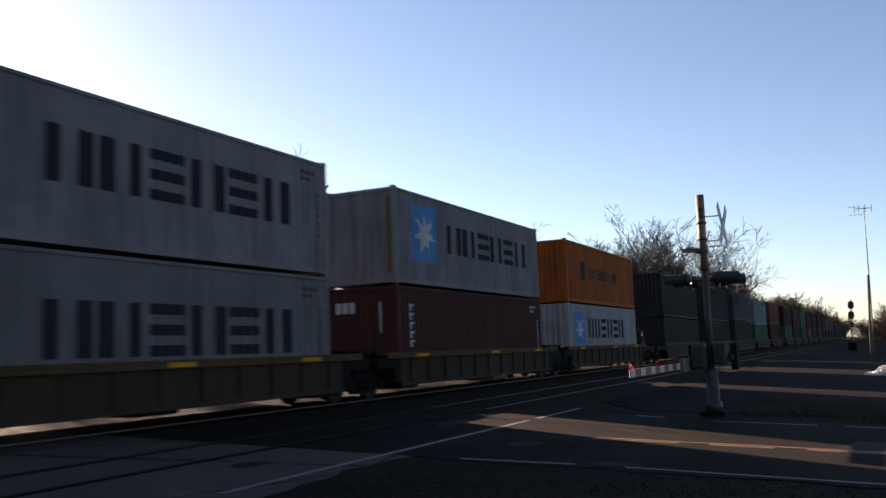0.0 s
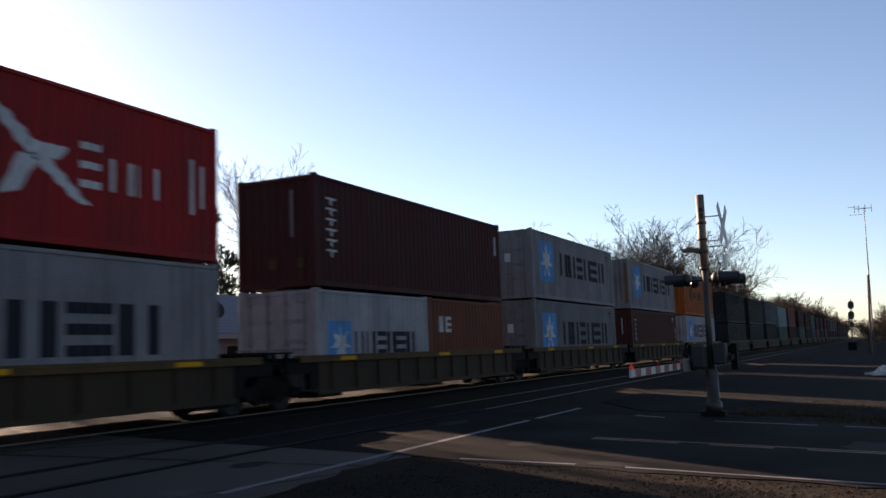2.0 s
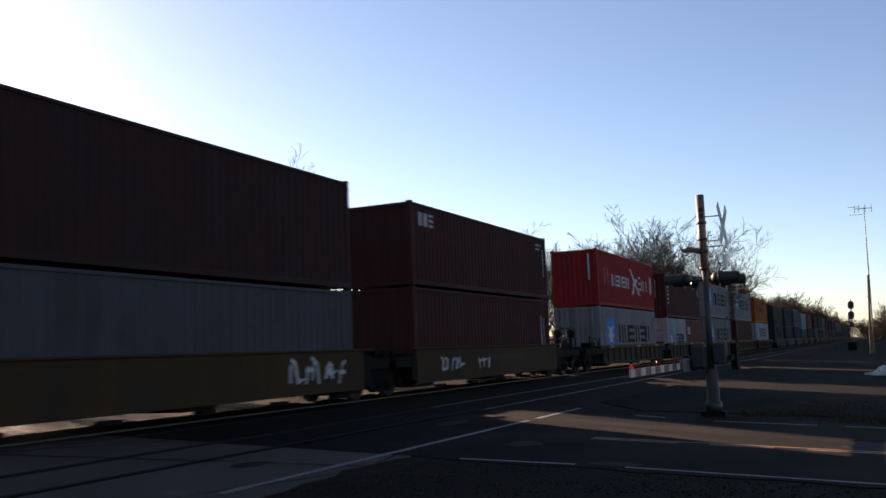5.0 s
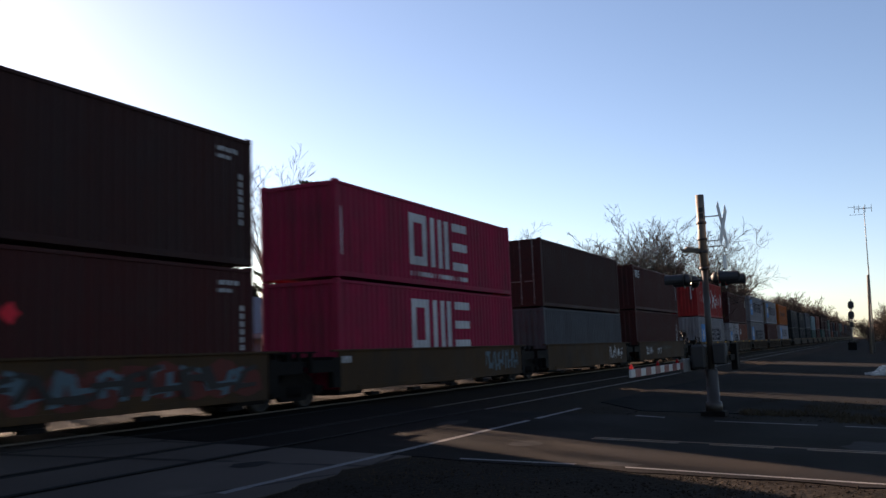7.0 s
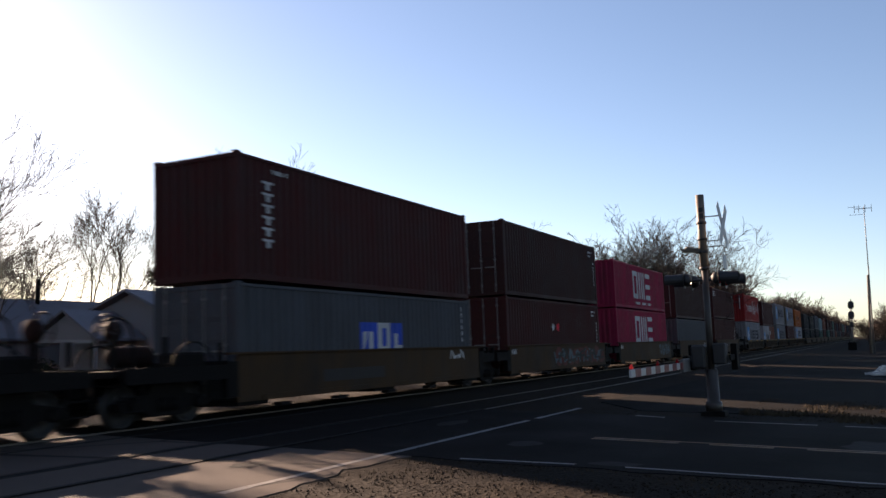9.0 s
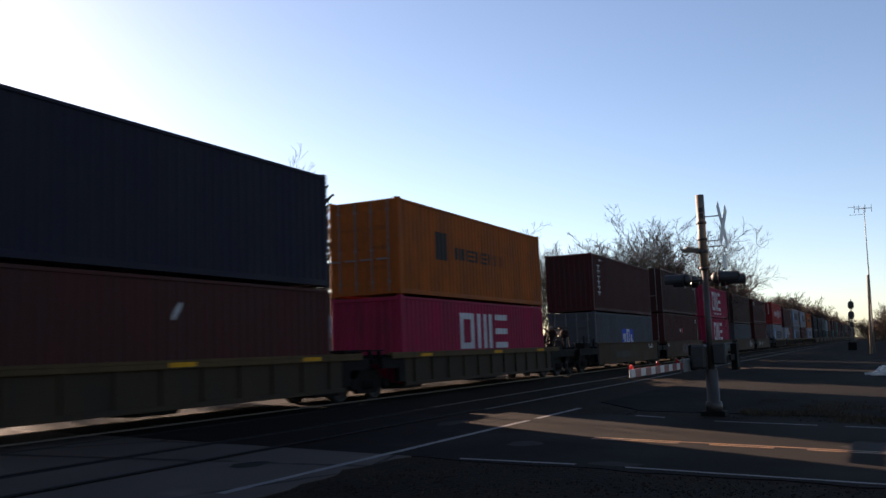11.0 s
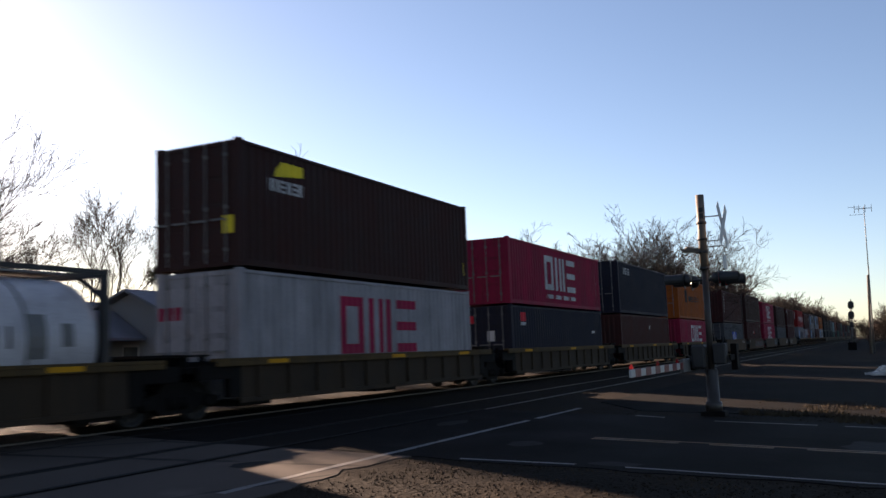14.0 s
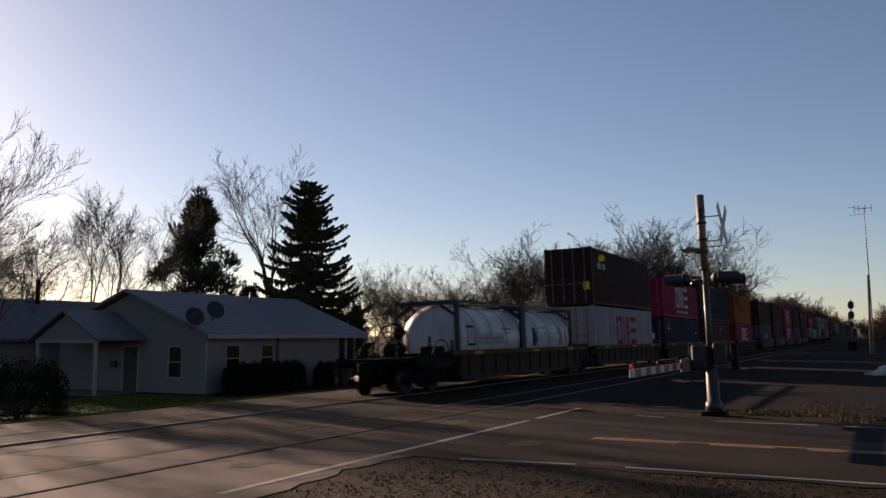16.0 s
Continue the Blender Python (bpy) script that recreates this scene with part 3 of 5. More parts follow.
def brake_gear(car, x, out):
    """Air tank, brake valve, hand brake, posts, hoses and a crossover step on an end deck."""
    m = M_STEELDARK
    bm = bmesh.new()
    lathe(bm, (x - 0.6, 0.35, 1.36), (1, 0, 0), [(0, 0.1), (0.08, 0.2), (0.16, 0.23), (1.0, 0.23), (1.08, 0.2), (1.16, 0.1)], 16)
    tank = part("air_reservoir", bm, M_RUSTPART, car, "rusty dark air tank")
    for dx in (-0.35, 0.3):
        part("saddle", boxes((x + dx, x + dx + 0.1, 0.15, 0.55, 1.1, 1.2)), m, tank)
    xe = x + out * 1.35
    stand = part("brake_stand", boxes((xe - 0.05, xe + 0.05, -0.62, -0.5, 1.1, 2.05), bevel=.01), m, car)
    bm = bmesh.new()
    lathe(bm, (xe - out * .08, -0.56, 1.86), (out, 0, 0), [(0, .12), (.02, .2), (.16, .2), (.2, .1)], 14)
    part("gear_housing", bm, M_RUSTPART, stand)
    bm = bmesh.new()
    n = 18
    c = Vector((xe + out * 0.2, -0.56, 1.88))
    ring = [c + Vector((0, math.cos(2 * math.pi * i / n) * 0.3, math.sin(2 * math.pi * i / n) * 0.3)) for i in range(n)]
    for p, q in zip(ring, ring[1:] + ring[:1]):
        tube(bm, p, q, 0.022, n=5)
    for k in range(5):
        tube(bm, c, ring[k * n // 5], 0.014, n=4)
    part("brake_wheel", bm, M_WHEEL, stand)
    part("control_box", boxes((x - .2 + out * .2, x + .75 + out * .2, -1.2, -.72, 1.1, 1.42), bevel=.05), m, car, "dark steel equipment box")
    bm = bmesh.new()
    pts = [Vector((xe - out * .45, -.1 + .55 * math.cos(math.pi * k / 12), 1.1 + 1.05 * math.sin(math.pi * k / 12) ** .45)) for k in range(13)]
    for p, q in zip(pts, pts[1:]):
        tube(bm, p, q, .03, n=6)
    part("pipe_hoop", bm, m, car)
    valve = part("brake_valve", boxes((x + .3, x + .72, .72, 1.05, 1.1, 1.52), bevel=.06), M_RUSTPART, car)
    bm = bmesh.new()
    lathe(bm, (x + .51, .88, 1.5), (0, 0, 1), [(0, .14), (.1, .14), (.16, .06)], 12)
    part("valve_cap", bm, m, valve)
    for s in (-1, 1):
        for dx, h in ((-0.75, 1.72), (0.85, 1.6)):
            bm = bmesh.new()
            box(bm, x + dx - .04, x + dx + .04, s * 1.3 - .03, s * 1.3 + .03, 1.2, h)
            part("stake", bm, m, car)
        bm = bmesh.new()
        pts = [Vector((x - .6 + 1.2 * k / 10, s * 1.33, 1.2 + .42 * math.sin(math.pi * k / 10) ** .5)) for k in range(11)]
        for p, q in zip(pts, pts[1:]):
            tube(bm, p, q, .02, n=5)
        part("grab_iron", bm, m, car)
    step = part("crossover_step", boxes((xe - .02, xe + .5 * out + .02, -1.15, -1.1, 1.12, 1.16)) if out > 0 else boxes((xe - .52, xe + .02, -1.15, -1.1, 1.12, 1.16)), m, car)
    for k in range(7):
        y = -1.05 + k * .34
        part("step_bar", boxes((*sorted((xe, xe + out * .5)), y, y + .05, 1.12, 1.15)), m, step)
    bm = bmesh.new()
    pts = [Vector((xe + out * (.25 + .35 * (k / 8)), .35, .8 - .42 * math.sin(math.pi * (.1 + .8 * k / 8)))) for k in range(9)]
    for p, q in zip(pts, pts[1:]):
        tube(bm, p, q, .028, n=6)
    part("air_hose", bm, M_BLACK, car)
    bm = bmesh.new()
    tube(bm, (xe + out * .5, -1.3, .82), (xe + out * .5, -.1, .86), .018, n=5)
    tube(bm, (xe + out * .5, -1.3, .82), (xe + out * .62, -1.33, .55), .018, n=5)
    part("uncoupling_lever", bm, m, car)


def well_car(start, style, rear_end=False, front_end=False, detail=True, marks=()):
    """One unit of an articulated well car; its origin is under the rear of its load."""
    lab = {"ribbed": "grimy tan articulated well car with ribbed sides", "smooth": "grimy yellow articulated well car with smooth deep sides"}[style]
    m = M_CAR if style == "ribbed" else M_CARY
    t = thing("well_car", lab, "well car", "well cars of the train")
    for sgn in (-1, 1):
        side = part("side_panel", cached(("side_panel", style, sgn), lambda: well_side(sgn, style), m), m, t)
        if style == "ribbed":
            part("side_sill", cached(("side_sill", sgn), lambda: sill(sgn), M_SILL), M_SILL, t, "yellow top sill")
            if detail:
                rib = cached(("rib", sgn), lambda: boxes((-0.05, 0.05, *sorted((sgn * 1.401, sgn * 1.465)), 0.421, 1.199)), m)
                for k in range(11):
                    part("rib", rib, m, side, at=Matrix.Translation((0.35 + k * 1.15, 0, 0)))
                if sgn < 0:
                    for x in (0.6, 6.2, 10.6):
                        part("reflector", cached(("reflector",), lambda: boxes((0, 0.75, -1.504, -1.501, 1.13, 1.22)), M_REFLECT), M_REFLECT, t, at=Matrix.Translation((x, 0, 0)))
        else:
            part("side_sill", cached(("side_sill_plain", sgn), lambda: sill_plain(sgn), m), m, t)
            if detail and sgn < 0:
                for x in (1.2, 3.6, 6.1, 8.6, 11.0):
                    part("side_step", cached(("side_step",), lambda: boxes((0, 0.45, -1.44, -1.2, 0.17, 0.25)), M_STEELDARK), M_STEELDARK, t, at=Matrix.Translation((x, 0, 0)))
    for x in (-0.2, 5.55, 11.3):
        part("floor_beam", cached(("floor_beam",), lambda: boxes((0, 1.1, -1.33, 1.33, 0.24, 0.355)), M_STEELDARK), M_STEELDARK, t, at=Matrix.Translation((x, 0, 0)))
    for end, x_in, out, long in ((rear_end, -0.25, -1, 3.35), (front_end, 12.45, 1, 3.35)):
        d = long if end else 1.5
        x0, x1 = sorted((x_in, x_in + out * d))
        end_platform(t, x0, x1, out, end)
        if end:
            truck(t, x_in + out * 1.75, detail)
            bm = bmesh.new()
            xe = x_in + out * d
            box(bm, *sorted((xe - out * 0.1, xe + out * 0.35)), -0.09, 0.09, 0.72, 0.95)
            box(bm, *sorted((xe + out * 0.351, xe + out * 0.55)), -0.17, 0.17, 0.68, 1.0, bevel=0.03)
            part("coupler", bm, M_STEELDARK, t)
            if detail:
                brake_gear(t, x_in + out * 1.3, out)
                for s in (-1, 1):
                    bm = bmesh.new()
                    for z in (0.35, 0.62, 0.9):
                        tube(bm, (xe - out * 0.15, s * 1.36, z), (xe - out * 0.65, s * 1.36, z), 0.018, n=5)
                    for dx in (0.15, 0.65):
                        tube(bm, (xe - out * dx, s * 1.36, 0.3), (xe - out * dx, s * 1.36, 1.1), 0.02, n=5)
                    part("ladder", bm, M_STEELDARK, t)
        elif out < 0:
            truck(t, -1.8, detail)
    proud = -1.4025
    for name, mt, rs in marks:
        strokes = name.startswith("graffiti")
        for poly in rs if strokes else [rs]:
            bm = bmesh.new()
            proud -= 0.0008
            for one in [poly] if strokes else poly:
                bm.faces.new([bm.verts.new((x, proud, z)) for x, z in one])
            part({"graffiti": "spray_stroke", "graffiti_field": "spray_field"}.get(name, name), bm, mt, t, "" if name == "graffiti_field" else "pale spray painted stroke" if strokes else "faded " + name.replace("_", " "))
    return rides(t, start)


def scrawl(x0, x1, z0, z1, n, seed):
    """Illegible spray paint: broad slanting strokes with hooked ends and cross strokes."""
    r = random.Random(seed)
    out = []
    w = (x1 - x0) / n
    for i in range(n):
        a = x0 + i * w + r.uniform(0, 0.2) * w
        lo, hi = z0 + r.uniform(0, .25) * (z1 - z0), z1 - r.uniform(0, .25) * (z1 - z0)
        s = r.uniform(-.5, .6) * w
        t = w * r.uniform(.22, .5)
        out.append([(a, lo), (a + t, lo + .03), (a + t + s, hi), (a + s, hi - .04)])
        if r.random() < 0.75:
            zc = r.uniform(lo, hi - .15)
            out.append([(a + t * .5, zc), (a + w * 1.1, zc + r.uniform(-.14, .14)), (a + w * 1.1, zc + .12), (a + t * .5, zc + .1)])
        if r.random() < 0.6:
            e = r.choice((-1, 1))
            out.append([(a + s + t * .5, hi - .1), (a + s + t * .5 + e * w * .5, hi - .02), (a + s + t * .5 + e * w * .42, hi + .07), (a + s + t * .4, hi)])
    return out


def blotches(x0, x1, z0, z1, n, seed):
    """Overlapping rounded fields of spray paint behind the strokes."""
    r = random.Random(seed)
    out = []
    for i in range(n):
        cx, cz = x0 + (x1 - x0) * (i + .5) / n, (z0 + z1) / 2 + r.uniform(-.1, .1)
        q, h = (x1 - x0) / n * r.uniform(.5, .8), (z1 - z0) * r.uniform(.38, .52)
        out.append([(cx + math.cos(6.283 * k / 11) * q * r.uniform(.8, 1.1), cz + math.sin(6.283 * k / 11) * h * r.uniform(.8, 1.1)) for k in range(11)])
    return out


def small_bars(x0, x1, z0, z1, n):
    w = (x1 - x0) / n
    return [rect(x0 + i * w, z0, x0 + i * w + w * 0.62, z1) for i in range(n)]


def unit(start, style, low, high, lows="HC", highs="HC", rear_end=False, front_end=False, marks=(), detail=True, doors=(False, False)):
    """A loaded unit: a well car, the lower box and the upper box. Returns both boxes."""
    h1, h2 = (HC if k == "HC" else STD for k in (lows, highs))
    well_car(start, style, rear_end, front_end, detail, marks)
    names = dict(grey="light grey", grey2="mid grey", slate="slate grey", white="white", maroon="dark maroon", oxide="oxide red", brown="dark brown", brick="faded orange red", red="bright red",
                 magenta="magenta", orange="orange", navy="dark navy", black="charcoal black", green="dull green", teal="pale teal")
    out = []
    if low:
        out.append(container(start, 0, FLOOR, L40, h1, low, f"{names[low]} corrugated steel container sitting in a well car", doors[0], detail))
    else:
        out.append(None)
    out.append(container(start, 0, FLOOR + h1 + 0.03, L40, h2, high, f"{names[high]} corrugated steel container stacked on another container", doors[1], detail))
    return out


def id_marks(t, H, light=True, x=11.0):
    """Small unreadable registration lines near the front top corner and a slim column beside the posts."""
    m = M_MARK_WHITE if light else M_MARK_DARK
    decal(t, L40, small_bars(x, x + 0.75, H - 0.42, H - 0.32, 6) + small_bars(x, x + 0.5, H - 0.58, H - 0.5, 4), m, "registration_line")
    decal(t, L40, [rect(11.75, 0.9 + k * 0.17, 11.83, 1.02 + k * 0.17) for k in range(7)], m, "registration_line")


def column(t, H, x, n, m, w=0.28):
    """A word set as an upright column of bars."""
    decal(t, L40, [r for k in range(n) for r in (rect(x, H - 0.62 - k * 0.27, x + w, H - 0.56 - k * 0.27), rect(x + w * .3, H - 0.76 - k * 0.27, x + w * .7, H - 0.62 - k * 0.27))], m, "lettering_line", "white upright column of bars")


def make_train():
    # first five-unit car
    a, b = unit(38.75, "ribbed", "white", "orange", front_end=True)
    seastar_marks(a, L40, HC, 0.9, 1.5, 2.9, 9.6, 1.75, 0.95)
    decal(b, L40, word_bars(3.6, 8.6, 1.25, 1.75, 8) + [[rect(2.2, 1.1, 2.9, 2.0)]], M_MARK_DARK, "lettering_line", "dark bars")
    a, b = unit(22.8, "ribbed", "maroon", "grey")
    seastar_marks(b, L40, HC, 1.1, 1.75, 3.5, 10.8, 1.62, 0.95)
    column(a, HC, 0.75, 5, M_MARK_WHITE)
    id_marks(a, HC)
    for k in range(3):
        end_mark(a, .7 - k * .24, .88 - k * .24, 2.1, 2.42, M_MARK_WHITE, "lettering_bar")
    end_mark(a, -.68, -.62, 1.5, 2.4, M_MARK_WHITE, "registration_bar")
    end_mark(b, -1.1, -.95, .3, 2.6, M_GRIME)
    a, b = unit(7.04, "ribbed", "grey2", "grey", doors=(True, True))
    for t in (a, b):
        seastar_marks(t, L40, HC, 0.95, 1.7, 3.5, 10.7, 1.62 if t is b else 1.5, 1.02)
        id_marks(t, HC, False)
        end_mark(t, -.25, .0, 1.55, 1.9, M_SIGNWHITE)
    end_mark(a, .6, .85, 1.0, 1.4, M_SIGNWHITE)
    a, b = unit(-8.65, "ribbed", None, "oxide", lows="STD", doors=(True, False))
    column(b, HC, 0.6, 6, M_MARK_WHITE, 0.4)
    decal(b, L40, [rect(11.55, 1.6, 11.62, 2.3), rect(11.72, 1.7, 11.78, 2.4)], M_MARK_WHITE, "registration_line")
    for y in (0.0, -.85):
        end_mark(b, y, y + .2, .5, .75, M_SILL)
    end_mark(b, -.55, -.48, 1.3, 2.5, M_GALV)
    t = container(-8.65, 0, FLOOR, L20, STD, "white", "white twenty foot container sitting in a well car", True)
    seastar_marks(t, L20, STD, 0.55, 1.15, 1.75, 5.25, 1.2, 0.62)
    t = container(-8.65, L40 - L20, FLOOR, L20, STD, "brick", "faded orange red twenty foot container sitting in a well car")
    decal(t, L20, word_bars(0.7, 1.65, 1.5, 2.0, 3), M_MARK_WHITE, "lettering_line", "white bars")
    a, b = unit(-24.5, "ribbed", "grey", "red", rear_end=True)
    seastar_marks(a, L40, HC, 1.15, 1.6, 3.4, 10.6, 1.5, 0.95)
    end_mark(b, -.8, -.72, 1.3, 2.65, M_MARK_WHITE, "registration_bar")
    bars = word_bars(2.1, 6.3, 1.1, 1.72, 6, 0.15) + word_bars(9.2, 10.5, 1.1, 1.72, 2, 0.15) + [[rect(1.3, 1.08, 1.42, 2.0), rect(1.85, 1.08, 1.97, 2.0)], [rect(8.55, 1.1, 9.0, 1.24), rect(8.55, 1.45, 9.0, 1.58), rect(8.55, 1.8, 9.0, 1.93)]]
    decal(b, L40, bars, M_MARK_WHITE, "lettering_line", "white bars")
    decal(b, L40, [[(6.5, 2.35), (7.0, 2.2), (7.6, 1.75), (7.4, 1.55)], [(7.4, 1.75), (8.3, 1.75), (8.1, 1.5), (7.4, 1.5)], [(7.4, 1.55), (7.9, 1.5), (8.8, .78), (8.5, .8)], [(7.3, 1.5), (7.7, 1.45), (7.3, .85), (6.9, .75)]], M_MARK_WHITE, "emblem", "white plain emblem")
    decal(b, L40, [rect(11.4, .95, 11.47, 2.1), rect(11.7, 1.1, 11.76, 2.0)], M_MARK_WHITE, "registration_line")
    # second five-unit car
    a, b = unit(-44.45, "smooth", "oxide", "oxide", lows="HC", highs="STD", front_end=True,
                marks=[("number_line", M_MARK_DARK, small_bars(5.2, 8.6, .9, 1.1, 9)), ("graffiti", M_MARK_WHITE, scrawl(1.4, 3.0, .55, 1.1, 5, 3)), ("graffiti", M_MARK_WHITE, scrawl(4.3, 5.3, .6, 1.05, 3, 4))])
    decal(b, L40, word_bars(0.6, 1.55, STD - .72, STD - .3, 3), M_MARK_WHITE, "lettering_line", "white bars")
    id_marks(b, STD)
    decal(a, L40, [rect(11.2, .9, 11.28, 2.2), rect(11.5, 1.0, 11.56, 2.1)], M_MARK_WHITE, "registration_line")
    a, b = unit(-60.15, "smooth", "slate", "brown", lows="STD", doors=(False, True), marks=[("graffiti", M_MARK_WHITE, scrawl(9.1, 11.4, .5, 1.2, 8, 21))])
    a, b = unit(-75.9, "smooth", "magenta", "magenta", lows="HC", highs="STD", marks=[("graffiti", M_GRAFFITI, scrawl(9.0, 12.2, .5, 1.25, 11, 8)), ("number_line", M_MARK_WHITE, small_bars(-.2, .3, 1.05, 1.22, 3))])
    for t in (a, b):
        decal(t, L40, block_mark(4.05, 8.3, 0.62 if t is b else 1.0, 2.2 if t is b else 2.5), M_MARK_WHITE, "emblem", "white plain block emblem")
    decal(b, L40, small_bars(4.1, 8.3, .28, .42, 18), M_MARK_WHITE, "lettering_line")
    decal(b, L40, [rect(.3, .6, .36, 1.9)], M_MARK_WHITE, "registration_line")
    a, b = unit(-91.55, "smooth", "oxide", "brown", doors=(True, True), marks=[("graffiti_field", M_SPRAY_RED, blotches(4.9, 12.1, .42, 1.22, 9, 5)), ("graffiti", M_GRAFFITI, scrawl(4.8, 11.9, .45, 1.2, 13, 12)), ("graffiti", M_MARK_DARK, scrawl(5.0, 11.8, .5, 1.15, 9, 14)), ("number_line", M_MARK_WHITE, small_bars(-.2, .3, 1.05, 1.22, 3))])
    decal(a, L40, [[(5.1, 1.75), (5.3, 1.55), (5.5, 1.75), (5.3, 1.95)]], M_MARK_WHITE, "hazard_placard", "white diamond placard")
    decal(a, L40, [[(5.8, 1.75), (6.0, 1.55), (6.2, 1.75), (6.0, 1.95)]], M_MARK_RED, "hazard_placard", "red diamond placard")
    for t in (a, b):
        id_marks(t, HC)
    a, b = unit(-107.15, "smooth", "slate", "oxide", lows="STD", rear_end=True, doors=(True, False),
                marks=[("number_plate", M_MARK_DARK, [rect(3.0, .62, 6.0, .92)]), ("graffiti", M_MARK_WHITE, scrawl(10.2, 11.4, .95, 1.25, 5, 21))])
    decal(a, L40, [rect(5.1, 1.02, 7.5, 1.75)], M_MARK_DBLUE, "emblem_field", "strong blue panel", 0.003)
    decal(a, L40, [rect(6.0, 1.02, 6.75, 1.75)], M_MARK_WHITE, "emblem", "white panel", 0.005)
    decal(a, L40, [[(5.2, 1.02), (5.35, 1.02), (5.45, 1.5), (5.3, 1.5)], rect(5.6, 1.02, 5.75, 1.5), rect(7.0, 1.02, 7.15, 1.45), rect(7.15, 1.02, 7.4, 1.12)], M_MARK_WHITE, "emblem", "", 0.006)
    decal(a, L40, [rect(6.25, 1.1, 6.5, 1.6)], M_MARK_DBLUE, "emblem", "", 0.009)
    column(b, HC, 0.95, 6, M_MARK_WHITE, 0.4)
    decal(b, L40, small_bars(1.3, 2.0, HC - .35, HC - .25, 4), M_MARK_WHITE, "registration_line")
    decal(a, L40, [rect(11.6, 1.2 + .2 * k, 11.7, 1.33 + .2 * k) for k in range(6)], M_MARK_WHITE, "registration_line")
    # third five-unit car
    a, b = unit(-126.95, "ribbed", "magenta", "orange", lows="STD", doors=(False, True), front_end=True)
    decal(a, L40, block_mark(4.05, 8.3, 0.95, 2.15), M_MARK_WHITE, "emblem", "white plain block emblem")
    decal(b, L40, word_bars(3.9, 8.4, 1.3, 1.7, 8) + [[rect(2.4, 1.2, 3.3, 2.1)]], M_MARK_DARK, "lettering_line", "dark bars")
    a, b = unit(-142.95, "ribbed", "maroon", "navy", lows="STD", doors=(False, True))
    decal(b, L40, word_bars(1.05, 2.5, HC - .72, HC - .36, 5), M_MARK_WHITE, "lettering_line", "white bars")
    decal(a, L40, [[(6.6, 1.7), (6.7, 1.7), (6.9, 2.05), (6.8, 2.05)]], M_MARK_WHITE, "scrape")
    a, b = unit(-158.95, "ribbed", "navy", "magenta", lows="STD", highs="STD", doors=(True, True))
    decal(b, L40, block_mark(4.1, 8.25, 0.72, 2.18), M_MARK_WHITE, "emblem", "white plain block emblem")
    decal(b, L40, small_bars(4.1, 8.25, .35, .52, 19), M_MARK_WHITE, "lettering_line")
    decal(b, L40, [rect(11.3, .7, 11.36, 1.9), rect(11.55, .7, 11.6, 1.7)], M_MARK_WHITE, "registration_line")
    decal(a, L40, [rect(1.0, 1.95, 1.55, 2.3)], M_MARK_RED, "lettering_field", "red panel")
    end_mark(a, .35, .6, 1.9, 2.2, M_MARK_RED)
    end_mark(a, -.5, -.2, 1.2, 1.6, M_SIGNWHITE)
    decal(a, L40, [rect(1.0, 1.8, 1.55, 1.92), rect(10.6, 1.5, 11.1, 1.62)], M_MARK_WHITE, "lettering_line")
    a, b = unit(-174.95, "ribbed", "white", "brown", doors=(True, True))
    decal(a, L40, block_mark(4.05, 8.25, 0.92, 2.42), M_MARK_MAG, "emblem", "magenta plain block emblem")
    decal(b, L40, [[(1.3, 2.2), (2.55, 2.35), (2.55, 2.6), (1.6, 2.6)]], M_MARK_YELLOW, "emblem", "yellow wedge emblem")
    decal(b, L40, word_bars(1.05, 2.55, 1.85, 2.15, 6), M_MARK_WHITE, "lettering_line", "white bars")
    decal(b, L40, [rect(11.85, .5, 11.95, .9)], M_MARK_YELLOW, "registration_line")
    end_mark(b, -1.05, -.75, .75, 1.15, M_MARK_YELLOW)
    for k in range(3):
        end_mark(a, .95 - k * .24, 1.12 - k * .24, 1.8, 2.1, M_MARK_MAG, "lettering_bar")
    well_car(-190.8, "ribbed", rear_end=True)
    tank_container(-190.8, 0, "emblem_square")
    tank_container(-190.8, L40 - L20, "plain")
    # the long head of the train
    rnd = random.Random(5)
    tones = [("black", "black"), ("black", "black"), ("black", "slate"), ("green", "teal"), ("oxide", "brick"), ("green", "brown"), ("brown", "brown"), ("slate", "green"), ("brick", "oxide"), ("black", "navy"),
             ("slate", "maroon"), ("oxide", "brown"), ("black", "green"), ("maroon", "slate"), ("brown", "brick")]
    s = 51.0 + 7.6
    for i in range(22):
        lo, hi = tones[i] if i < len(tones) else (rnd.choice(["black", "brown", "maroon", "green", "slate"]), rnd.choice(["oxide", "brown", "slate", "navy", "brick"]))
        k = i % 5
        unit(s, "ribbed", lo, hi, rnd.choice(("HC", "STD")), "HC", rear_end=k == 0, front_end=k == 4, detail=False, doors=(k == 1, k == 2))
        s += 15.8 + (4.0 if k == 4 else 0)


